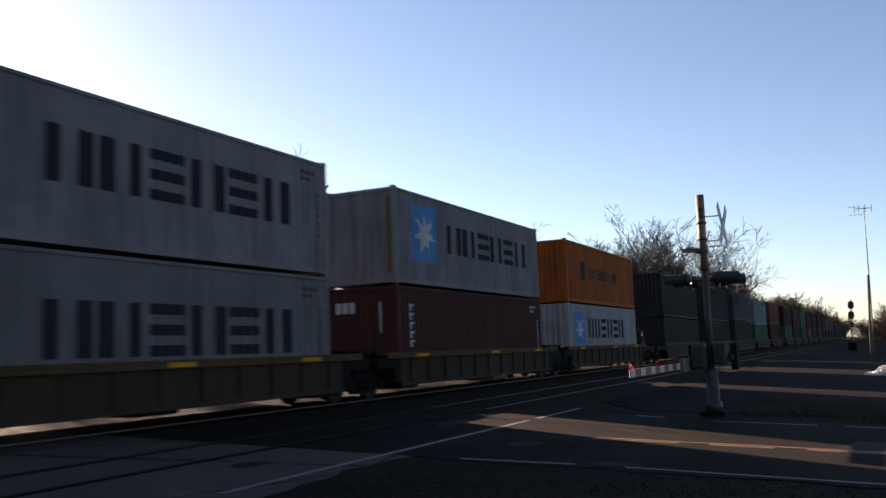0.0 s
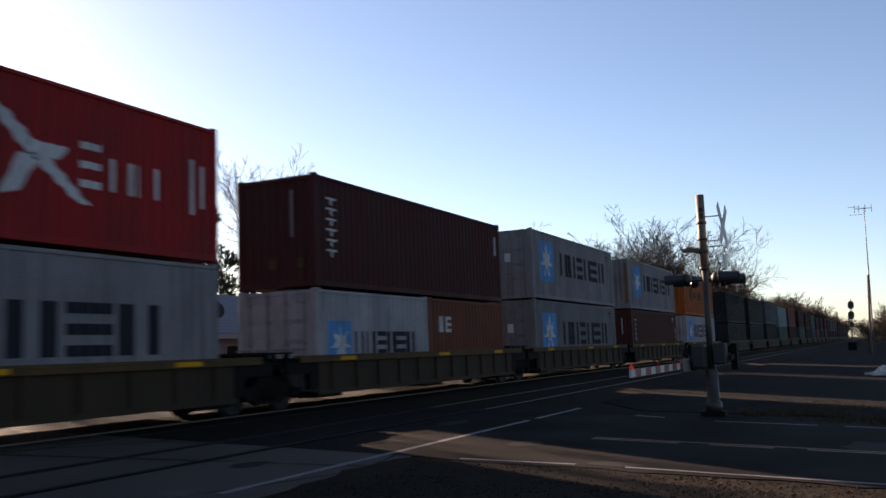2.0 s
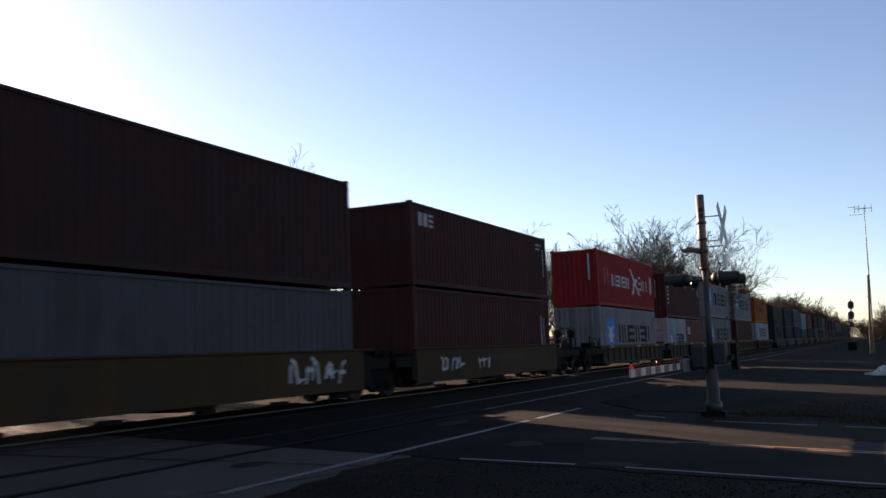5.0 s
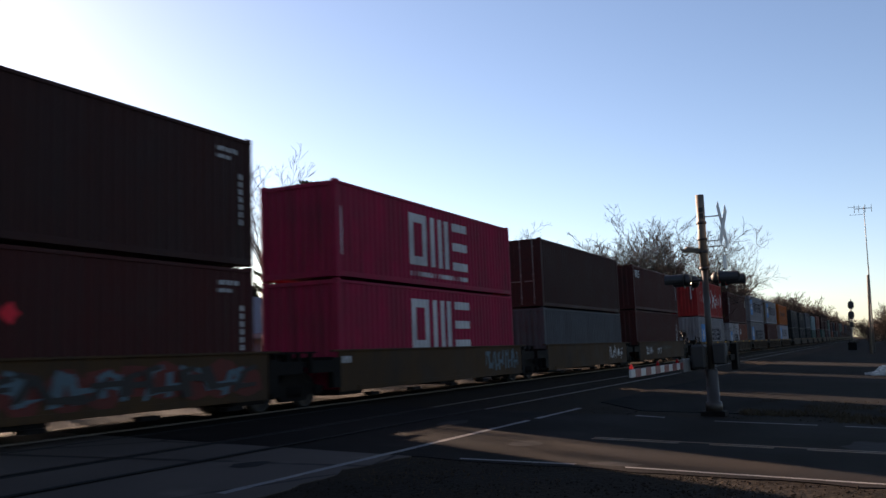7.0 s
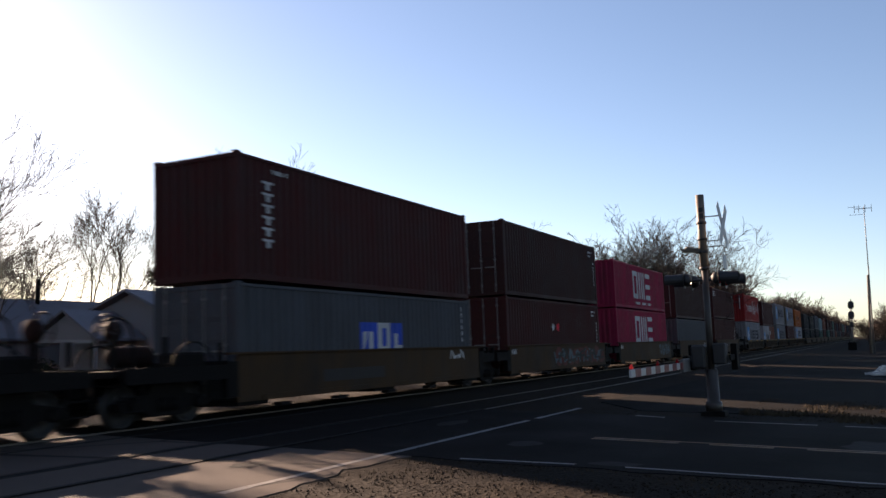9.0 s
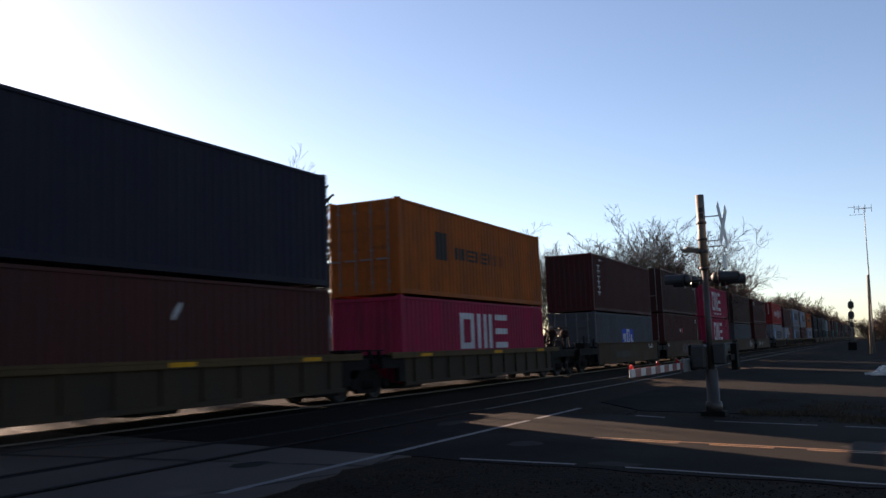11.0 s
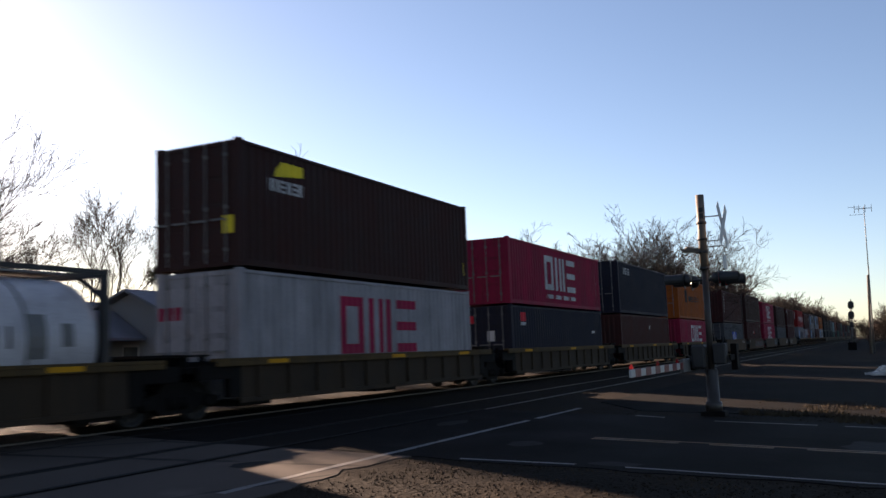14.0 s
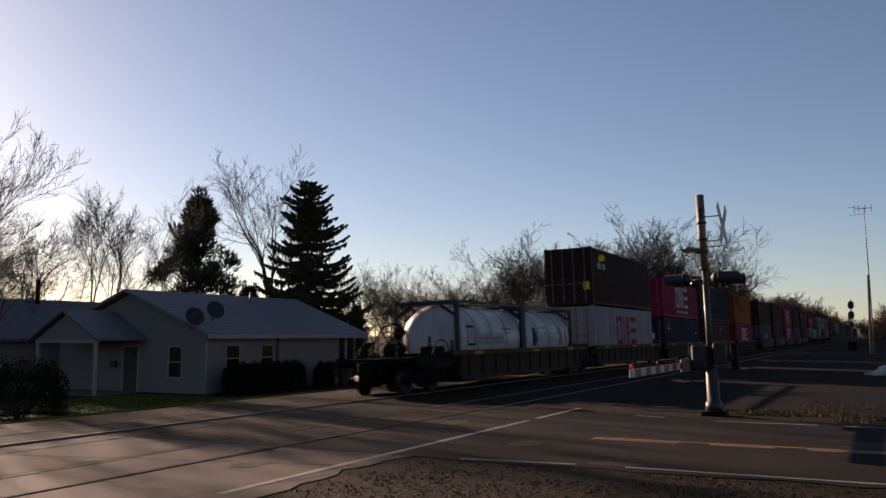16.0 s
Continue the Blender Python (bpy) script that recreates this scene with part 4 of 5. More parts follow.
def tank_container(start, along, kind):
    t = thing("tank_container", "white cylindrical tank container in a dark steel frame", "tank container", "tank containers of the train")
    H = STD
    bm = bmesh.new()
    lathe(bm, (0.14, 0, 1.3), (1, 0, 0), [(0, 0.3), (0.03, 0.6), (0.12, 0.92), (0.3, 1.1), (0.5, 1.16), (5.55, 1.16), (5.75, 1.1), (5.7 + 0.2, 0.92), (5.75 + 0.24, 0.6)], 40)
    shell = part("tank_shell", bm, M_TANK, t)
    for x in (1.7, 3.0, 4.35):
        bm = bmesh.new()
        lathe(bm, (x, 0, 1.3), (1, 0, 0), [(0, 1.16), (0.0, 1.172), (0.06, 1.172), (0.06, 1.16)], 40)
        part("tank_band", bm, M_GALV, shell)
    for x, sx in ((0, 1), (L20, -1)):
        bm = bmesh.new()
        for s in (-1, 1):
            box(bm, *sorted((x, x + sx * 0.16)), *sorted((s * W2, s * (W2 - 0.16))), 0, H, bevel=0.01)
            tube(bm, (x + sx * 0.08, s * (W2 - .16), H - 0.5), (x + sx * 0.08, s * (W2 - 0.7), H - 0.12), 0.06, n=6)
            tube(bm, (x + sx * 0.08, s * (W2 - .16), 0.55), (x + sx * 0.08, s * (W2 - 0.7), 0.15), 0.06, n=6)
        box(bm, *sorted((x, x + sx * 0.15)), -W2 + .161, W2 - .161, H - 0.14, H)
        box(bm, *sorted((x, x + sx * 0.15)), -W2 + .161, W2 - .161, 0, 0.16)
        part("end_frame", bm, M_FRAME, t, "dark steel end frame")
    for s in (-1, 1):
        part("top_rail", boxes((0.16, L20 - 0.16, *sorted((s * (W2 - 0.01), s * (W2 - 0.1))), H - 0.1, H - 0.02)), M_FRAME, t)
        part("bottom_rail", boxes((0.16, L20 - 0.16, *sorted((s * (W2 - 0.01), s * (W2 - 0.14))), 0.02, 0.16)), M_FRAME, t)
    bm = boxes((0.3, L20 - 0.3, -0.35, 0.35, H - 0.06, H - 0.02))
    lathe(bm, (3.0, 0, 2.42), (0, 0, 1), [(0, 0.3), (0.14, 0.3), (0.18, 0.2)], 16)
    part("walkway", bm, M_GALV, t)

    def on_shell(polys, m, name, label=""):
        for x0, z0, x1, z1 in polys:
            bm = bmesh.new()
            for k in range(4):
                p, q = z0 + (z1 - z0) * k / 4, z0 + (z1 - z0) * (k + 1) / 4
                yy = lambda z: -math.sqrt(1.166 ** 2 - (z - 1.3) ** 2)
                bm.faces.new([bm.verts.new(v) for v in ((x0, yy(p), p), (x1, yy(p), p), (x1, yy(q), q), (x0, yy(q), q))])
            part(name.replace("_line", "_bar"), bm, m, shell, label)
    if kind == "emblem_square":
        z0, z1 = 1.05, 1.75
        on_shell([(0.85, z0, 1.55, z0 + .09), (0.85, z1 - .09, 1.55, z1), (0.85, z0 + .09, .94, z1 - .09), (1.46, z0 + .09, 1.55, z1 - .09), (1.08, 1.22, 1.14, 1.58), (1.26, 1.22, 1.32, 1.58)], M_MARK_DARK, "emblem", "dark outlined square emblem")
        bars = []
        for i in range(7):
            a = 1.85 + i * 0.33
            bars += [(a, 1.08, a + 0.05, 1.5 + (0.2 if i in (0, 3) else 0)), (a + 0.18, 1.08, a + 0.23, 1.5), (a + .05, 1.28, a + .18, 1.33)]
        on_shell(bars, M_MARK_DARK, "lettering_line", "dark slim bars")
        on_shell([(4.0 + k * .12, 1.6, 4.08 + k * .12, 1.68) for k in range(8)] + [(4.0 + k * .12, 1.45, 4.07 + k * .12, 1.52) for k in range(7)], M_GALV, "lettering_line")
    else:
        on_shell([(1.12, .98, 1.48, 1.1), (1.0, 1.101, 1.6, 1.56), (1.1, 1.561, 1.5, 1.72)], M_MARK_NAVY, "emblem", "dark navy round emblem")
        on_shell([(4.4, 1.0, 4.75, 1.75), (5.05, 1.2, 5.3, 1.6)], M_GALV, "emblem", "grey worn emblem")
        on_shell([(1.9 + k * .26, 1.18, 1.97 + k * .26, 1.54) for k in range(9)] + [(1.9 + k * .2, 1.68, 2.0 + k * .2, 1.75) for k in range(5)], M_MACHINE, "lettering_line", "grey bars")
    return rides(t, start, FLOOR, along)


make_train()
# ---- crossing signal ----
def make_signal():
    t = thing("crossing_signal", "aluminium railway crossing mast with crossbuck, lamps and lowered gate arm", "crossing signal", at=pose(21.1, 3.43, 0, -2.3))
    # base and lower mast have a darker colour than the upper mast
    bm = bmesh.new()
    lathe(bm, (0, 0, 0), (0, 0, 1), [(0.1, 0.19), (0.3, 0.18), (0.31, 0.14), (1.0, 0.135), (1.05, 0.1)], 14)
    part("base", bm, M_POST, t)
    part("footing", boxes((-.27, .27, -.27, .27, -.1, .1), bevel=.02), M_STEELDARK, t)
    bm = bmesh.new()
    tube(bm, (0, 0, 0.9), (0, 0, 3.35), 0.072, n=14)
    part("mast", bm, M_POST, t)
    bm = bmesh.new()
    tube(bm, (0, 0, 3.35), (0, 0, 5.07), 0.095, n=14)
    part("upper_mast", bm, M_ALU, t)
    for z in (3.32, 3.7, 4.0, 4.38):
        bm = bmesh.new()
        tube(bm, (0, 0, z), (0, 0, z + 0.06), 0.115, n=14)
        part("mast_collar", bm, M_BLACK, t)
    for z, h in ((4.5, .12), (4.66, .1)):
        part("number_bar", boxes((-.104, -.096, -.07, .03, z, z + h)), M_BLACK, t)
    # crossbuck, turned to the road
    for k, a in enumerate((48, -48)):
        bm = boxes((-0.61, 0.61, -0.004, 0.004, -0.115, 0.115), bevel=0.002)
        part("crossbuck_blade", bm, M_SIGNWHITE, t, "white crossbuck blade", at=Matrix.Translation((0.05, -0.46 - 0.014 * k, 4.32)) @ Matrix.Rotation(radians(-4), 4, "Z") @ Matrix.Rotation(radians(a), 4, "Y"))
    for z in (3.85, 3.98, 4.55):
        bm = bmesh.new()
        tube(bm, (0, 0, z), (0.05, -0.45, z), 0.014, n=6)
        part("sign_bracket", bm, M_GALV, t)
    part("track_sign", boxes((-.25, .25, -.47, -.46, 3.3, 3.62)), M_SIGNWHITE, t, "small white sign plate")
    # bell arm
    bm = boxes((-0.06, 0.06, 0.0, 0.46, 3.74, 3.79), (-.1, .1, .1, .5, 3.791, 3.83))
    lathe(bm, (0, 0.32, 3.83), (0, 0, 1), [(0, .1), (.03, .1), (.05, .03)], 14)
    part("bell_bracket", bm, M_ALU, t)
    # lamps in pairs on cross arms, hoods pointing along the road
    for f in (-1, 1):
        bm = bmesh.new()
        tube(bm, (-.5, f * .3, 3.08), (.5, f * .3, 3.08), .03, n=8)
        tube(bm, (0, 0, 3.08), (0, f * .3, 3.08), .03, n=8)
        part("lamp_arm", bm, M_BLACK, t)
        for x in (-.48, .48):
            bm = bmesh.new()
            lathe(bm, (x, f * .38, 3.08), (0, f, 0), [(0, .2), (.012, .2)], 22)
            lathe(bm, (x, f * .22, 3.08), (0, f, 0), [(0, .06), (.05, .13), (.159, .15)], 16)
            lamp = part("lamp", bm, M_BLACK, t, "black round flashing lamp with hood")
            bm = bmesh.new()
            n = 12
            for i in range(n):
                q0, q1 = math.pi * (i / n) * 1.5 - 0.78, math.pi * ((i + 1) / n) * 1.5 - 0.78
                p = [Vector((x + math.cos(q) * .135, f * (.393 + d), 3.08 + math.sin(q) * .135)) for q in (q0, q1) for d in (0, .42)]
                bm.faces.new([bm.verts.new(v) for v in (p[0], p[1], p[3], p[2])])
            part("hood", bm, M_BLACK, lamp)
            bm = bmesh.new()
            lathe(bm, (x, f * .393, 3.08), (0, f, 0), [(0, .14), (.02, .12), (.03, .04)], 16)
            part("lens", bm, M_LENS, lamp)
    bm = bmesh.new()
    lathe(bm, (-.48, .24, 3.0), (-1, 0, 0), [(0, .02), (.03, .018), (.035, .01)], 12)
    part("tell_tale_lamp", bm, M_LAMPW, t, "small lit tell-tale lamp")
    # gate machine and arm
    part("gate_machine", boxes((-.26, .26, .08, .4, 1.05, 1.6), bevel=.05), M_MACHINE, t, "grey gate machine box")
    part("junction_box", boxes((-.2, .2, -.36, -.08, 1.15, 1.62), bevel=.03), M_MACHINE, t)
    for y in (-.46, .5):
        part("counterweight_arm", boxes((-.1, .9, y, y + .04, 1.22, 1.36), (.5, .9, y - .05, y + .09, 1.0, 1.6), bevel=.015), M_STEELDARK, t)
    part("arm_bracket", boxes((-.9, -.1, .44, .52, 1.0, 1.3), bevel=.02), M_GALV, t)
    arm = part("gate_arm", boxes((-5.5, -.9, .46, .5, 1.08, 1.22), bevel=.006), M_SIGNWHITE, t, "red and white striped gate arm")
    for k in range(6):
        part("stripe", boxes((-5.2 + k * .8, -4.8 + k * .8, .453, .507, 1.076, 1.224)), M_SIGNRED, arm)
    for k, x in enumerate((-5.4, -3.3, -1.4)):
        bm = boxes((x - .03, x + .03, .45, .51, 1.23, 1.27))
        lathe(bm, (x, .48, 1.27), (0, 0, 1), [(0, .022), (.03, .022), (.04, .012)], 10)
        part("arm_lamp", bm, M_LAMP if k == 0 else M_LENS, arm)


make_signal()


def make_far_signals():
    def at(x, y):
        return Matrix.Translation((x, y, ground_height(x, y)))
    t = thing("signal_mast", "tall railway block signal mast with two black round heads", "railway signal", at=at(122, 3.0))
    bm = bmesh.new()
    tube(bm, (0, 0, 0), (0, 0, 6.4), 0.08, n=10)
    part("mast", bm, M_GALV, t)
    for z, q in ((5.6, .38), (4.35, .38), (3.2, .24)):
        bm = bmesh.new()
        lathe(bm, (0, 0, z), (-1, 0, 0), [(0.1, q * .6), (.12, q), (.14, q), (.15, q * .75)], 18)
        lathe(bm, (0, 0, z + .25), (-1, 0, 0), [(0.16, q * .5), (.17, q * .95), (.19, q * .95), (.2, q * .75)], 18)
        part("signal_head", bm, M_BLACK, t, "black oval signal head")
    part("relay_case", boxes((-.4, .4, -.5, .5, 0, 1.1), bevel=.05), M_STEELDARK, t)
    bm = bmesh.new()
    for z in [0.4 * k for k in range(1, 15)]:
        tube(bm, (.25, -.2, z), (.25, .2, z), .015, n=4)
    for y in (-.2, .2):
        tube(bm, (.25, y, 0), (.25, y, 6), .02, n=4)
    part("ladder", bm, M_GALV, t)
    t = thing("antenna_mast", "slim tall steel radio mast with a cross antenna on top", "antenna mast", at=at(100, .45) @ Matrix.Rotation(radians(-1.5), 4, "X"))
    bm = bmesh.new()
    tube(bm, (0, 0, 0), (0, 0, 9), .075, .06, n=8)
    tube(bm, (0, 0, 9), (0, 0, 15.1), .05, .035, n=8)
    part("pole", bm, M_GALV, t)
    bm = bmesh.new()
    tube(bm, (0, -.7, 14.9), (0, .9, 14.9), .035, n=5)
    tube(bm, (0, .1, 14.3), (0, 1.4, 14.3), .02, n=5)
    tube(bm, (0, .3, 15.1), (0, 1.5, 15.1), .02, n=5)
    for y in (-.7, -.1, .5, .9):
        tube(bm, (0, y, 14.5), (0, y, 15.3), .025, n=5)
    tube(bm, (-.7, 0, 14.7), (.7, 0, 14.7), .03, n=5)
    part("antenna", bm, M_GALV, t)
    t = thing("utility_pole", "short weathered wooden pole", "pole", at=at(99, .75))
    bm = bmesh.new()
    tube(bm, (0, 0, 0), (0, 0, 8.0), .14, .1, n=8)
    part("pole", bm, M_POLE, t)
    # rubble heap
    heap = thing("rubble_heap", "small heap of pale broken stone on the lot", "rubble", kind="stuff", at=Matrix.Translation((46, -0.6, 0)))
    bm = bmesh.new()
    for k in range(130):
        a, r = random.uniform(0, 6.3), random.uniform(0, 1.3)
        c = Vector((math.cos(a) * r, math.sin(a) * r, max(0, .55 - r * .42) * random.uniform(.4, 1) - .05))
        vs = box(bm, *[v for j in range(3) for v in (c[j] - random.uniform(.05, .13), c[j] + random.uniform(.05, .13))])
        for v in vs:
            v.co += Vector([random.uniform(-.04, .04) for _ in range(3)])
    part("stones", bm, M_ROCK, heap)


make_far_signals()


# ---- house ----
HX, HY, HZ = 31.3, 27.1, -0.88


def pane_window(parent, origin, u, w, h, n):
    """A sash window on a wall: origin is its lower corner, u runs along the wall, n points outwards."""
    o, u, n = Vector(origin), Vector(u), Vector(n)
    z = Vector((0, 0, 1))

    def bar(bm, a, b, c, d, t0, t1):
        vs = [bm.verts.new(o + u * p + z * q + n * t) for t in (t0, t1) for p, q in ((a, c), (b, c), (b, d), (a, d))]
        for f in ((0, 1, 2, 3), (4, 5, 6, 7), (0, 1, 5, 4), (1, 2, 6, 5), (2, 3, 7, 6), (3, 0, 4, 7)):
            bm.faces.new([vs[i] for i in f])
    bm = bmesh.new()
    for a, b, c, d in ((-.06, 0, -.06, h + .06), (w, w + .06, -.06, h + .06), (0, w, -.06, 0), (0, w, h, h + .06), (0, w, h / 2 - .02, h / 2 + .02)):
        bar(bm, a, b, c, d, 0.0, .05)
    win = part("window", bm, M_TRIM, parent, "white framed sash window")
    for c in (0.002, h / 2 + .031):
        bm = bmesh.new()
        bar(bm, .002, w - .002, c, c + h / 2 - .034, 0.004, .015)
        part("pane", bm, M_GLASS, win)


def gable_roof(x0, x1, y0, y1, z_eave, z_ridge, axis, over=0.4, thick=0.14, hip=0.0):
    """A pitched roof as one thick shell; its ridge runs along the axis, with one hipped end if wanted."""
    bm = bmesh.new()
    if axis == "x":
        ym = (y0 + y1) / 2
        sl = (z_ridge - z_eave) / (ym - y0)
        e = z_eave - sl * over
        pts = [(x0 - over, y0 - over, e), (x0 - over, ym, z_ridge), (x0 - over, y1 + over, e), (x1 + over, y0 - over, e), (x1 + over - hip, ym, z_ridge), (x1 + over, y1 + over, e)]
    else:
        xm = (x0 + x1) / 2
        sl = (z_ridge - z_eave) / (xm - x0)
        e = z_eave - sl * over
        pts = [(x0 - over, y0 - over, e), (xm, y0 - over, z_ridge), (x1 + over, y0 - over, e), (x0 - over, y1 + over, e), (xm, y1 + over, z_ridge), (x1 + over, y1 + over, e)]
    top = [bm.verts.new(Vector(p) + Vector((0, 0, thick))) for p in pts]
    low = [bm.verts.new(p) for p in pts]
    for vs in (top, low):
        bm.faces.new((vs[0], vs[1], vs[4], vs[3]))
        bm.faces.new((vs[1], vs[2], vs[5], vs[4]))
    if hip:
        bm.faces.new((top[3], top[4], top[5]))
    for i, j in ((0, 1), (1, 2), (2, 5), (5, 4), (4, 3), (3, 0)):
        bm.faces.new((top[i], top[j], low[j], low[i]))
    return bm


def wall_prism(pts, a, b, axis):
    """A wall whose outline is pts in the plane across the axis, from a to b."""
    bm = bmesh.new()
    f = (lambda p, s: (s, p[0], p[1])) if axis == "x" else (lambda p, s: (p[0], s, p[1]))
    lo = [bm.verts.new(f(p, a)) for p in pts]
    hi = [bm.verts.new(f(p, b)) for p in pts]
    bm.faces.new(lo), bm.faces.new(hi[::-1])
    for i in range(len(pts)):
        j = (i + 1) % len(pts)
        bm.faces.new((lo[i], lo[j], hi[j], hi[i]))
    return bm


def make_house():
    t = thing("house", "low white sided house with grey shingle roof beside the railway", "house", at=Matrix.Translation((HX, HY, HZ)))
    Lh, Wd, ze, zr = 11.0, 9.2, 2.84, 4.72
    Lr = 12.9   # the roof runs on over an open porch
    part("wall", boxes((0, Lh, 0, .2, 0, ze)), M_SIDING, t)
    part("wall", boxes((0, Lh, Wd - .2, Wd, 0, ze)), M_SIDING, t)
    gable = [(.201, 0), (Wd - .201, 0), (Wd - .201, ze), (Wd / 2, zr - .05), (.201, ze)]
    part("gable_wall", wall_prism(gable, 0, .2, "x"), M_SIDING, t)
    part("wall", boxes((Lh - .2, Lh, .201, Wd - .201, 0, ze)), M_SIDING, t)
    # lap boards on the two seen walls
    lap = to_mesh("lap_board", boxes((0, Lh, -.016, -.002, 0, .02)), M_SIDING)
    for k in range(1, 13):
        part("lap_board", lap, None, t, at=Matrix.Translation((0, 0, k * .2)))
    for k in range(1, 22):
        z = k * .2
        half = (Wd / 2 - .05) if z < ze else (Wd / 2) * (zr - z) / (zr - ze) - .15
        if half > .3:
            part("lap_board", boxes((-.016, -.002, Wd / 2 - half, Wd / 2 + half, z, z + .02)), M_SIDING, t)
    roof = part("roof", gable_roof(0, Lr, 0, Wd, ze, zr, "x", .45, .14), M_SHINGLE, t)
    for k in range(1, 14):
        f = k / 14
        y, z = -.45 + (Wd / 2 + .45) * f, ze - .184 + (zr - ze + .184) * f + .145
        part("shingle_course", boxes((-.45, Lr + .44, y, y + .02, z - .02, z + .006)), M_SHINGLE, roof)
    part("fascia", boxes((-.44, Lr + .44, -.5, -.455, ze - .3, ze - .08)), M_TRIM, t)
    part("corner_board", boxes((-.03, .1, -.03, -.003, 0, ze - .25)), M_TRIM, t)
    part("downspout", boxes((5.2, 5.3, -.12, -.02, 0.1, ze - .3)), M_GALV, t)
    pane_window(t, (-.002, 2.1, .8), (0, -1, 0), .72, 1.35, (-1, 0, 0))
    part("mailbox", boxes((-.2, -.003, 5.3, 5.6, 1.2, 1.5), bevel=.02), M_DOOR, t)
    for x in (1.4, 4.0):
        pane_window(t, (x, -.002, 1.05), (1, 0, 0), .9, 1.15, (0, -1, 0))
    bm = boxes((-.06, -.003, 4.0, 4.86, .1, 2.13))
    d = part("door", bm, M_DOOR, t, "dark front door")
    part("door_frame", boxes((-.08, -.003, 3.9, 3.995, .1, 2.25), (-.08, -.003, 4.865, 4.96, .1, 2.25), (-.08, -.003, 3.996, 4.864, 2.135, 2.25)), M_TRIM, d)
    bm = bmesh.new()
    tube(bm, (7.4, 3.4, 4.2), (7.4, 3.4, 5.0), .06, n=8)
    part("vent_pipe", bm, M_GALV, roof)
    # porch wing towards the street
    part("porch_roof", gable_roof(-2.85, -.4, 3.65, 7.45, 2.6, 3.72, "x", .25, .12), M_SHINGLE, t)
    part("porch_gable", wall_prism([(3.7, 2.5), (7.4, 2.5), (5.55, 3.62)], -2.85, -2.72, "x"), M_SIDING, t)
    for y in (3.75, 7.35):
        part("porch_post", boxes((-2.85, -2.71, y - .07, y + .07, .1, 2.35)), M_TRIM, t)
    part("porch_floor", boxes((-3.0, -.03, 3.5, 7.6, 0, .1)), M_GALV, t)
    part("porch_beam", boxes((-2.86, -2.7, 3.65, 7.45, 2.35, 2.495)), M_TRIM, t)
    part("end_gable", wall_prism([(.201, ze + .001), (Wd - .201, ze + .001), (Wd / 2, zr - .05)], Lh - .2, Lh, "x"), M_SIDING, t)
    part("porch_wall", boxes((Lh + .01, Lr - .3, 1.4, 1.6, 0, 2.5)), paint("porch dull red", (0.07, 0.02, 0.017), rough=.8), t, "dull red wall under the end porch")
    for x in (Lh + .9, Lr):
        part("porch_post", boxes((x - .06, x + .06, .1, .22, 0, ze - .05)), M_TRIM, t)
    # satellite dishes
    for x, y, z in ((-0.35, .4, 3.5), (1.55, .85, 3.85)):
        bm = bmesh.new()
        tube(bm, (x, y + .15, z - .55), (x, y + .05, z - .05), .03, n=6)
        c = Vector((x, y, z))
        d = Vector((-.35, -.8, .35)).normalized()
        lathe(bm, c, d, [(0, .1), (.03, .28), (.08, .43), (.1, .44), (.06, .3), (.02, .05)], 18)
        tube(bm, c - Vector((0, 0, .3)), c + d * .5, .015, n=5)
        part("satellite_dish", bm, M_DISH, t, "dark grey satellite dish")


make_house()


def make_neighbour():
    t = thing("house", "low house with pale shingle roof behind the white house", "house", at=Matrix.Translation((28.5, 38.4, HZ)))
    part("wall", boxes((0, 14, 0, .2, 0, 2.6), (0, 14, 7.8, 8, 0, 2.6), (0, .2, .201, 7.799, 0, 2.6), (13.8, 14, .201, 7.799, 0, 2.6)), M_SIDING, t)
    part("gable_wall", wall_prism([(.2, 2.6), (7.8, 2.6), (4, 4.5)], .02, .2, "x"), M_SIDING, t)
    part("roof", gable_roof(0, 14, 0, 8, 2.6, 4.55, "x", .4), M_SHINGLE, t)
    pane_window(t, (-.002, 3.4, .9), (0, -1, 0), .9, 1.3, (-1, 0, 0))
    bm = bmesh.new()
    tube(bm, (6, 3.5, 4.3), (6, 3.5, 5.8), .12, n=8)
    part("flue", bm, M_STEELDARK, t)


make_neighbour()


def make_bins():
    for k, (x, y) in enumerate(((40.6, 25.6), (41.4, 25.5))):
        t = thing("wheeled_bin", "dark plastic wheeled bin beside the house", "bin", "bins by the house", at=pose(x, y, HZ, 0, 0, 8 * k))
        bm = boxes((-.28, .28, -.3, .3, .0, .98))
        for v in bm.verts:
            if v.co.z < .5:
                v.co.x *= .8
                v.co.y *= .8
        part("body", bm, M_DOOR, t)
        part("lid", boxes((-.31, .31, -.33, .36, .985, 1.06), bevel=.02), M_DOOR, t)
        for q in (-1, 1):
            bm = bmesh.new()
            lathe(bm, (q * .24, .3, .1), (q, 0, 0), [(0, .1), (.05, .1)], 12)
            part("wheel", bm, M_BLACK, t)


make_bins()

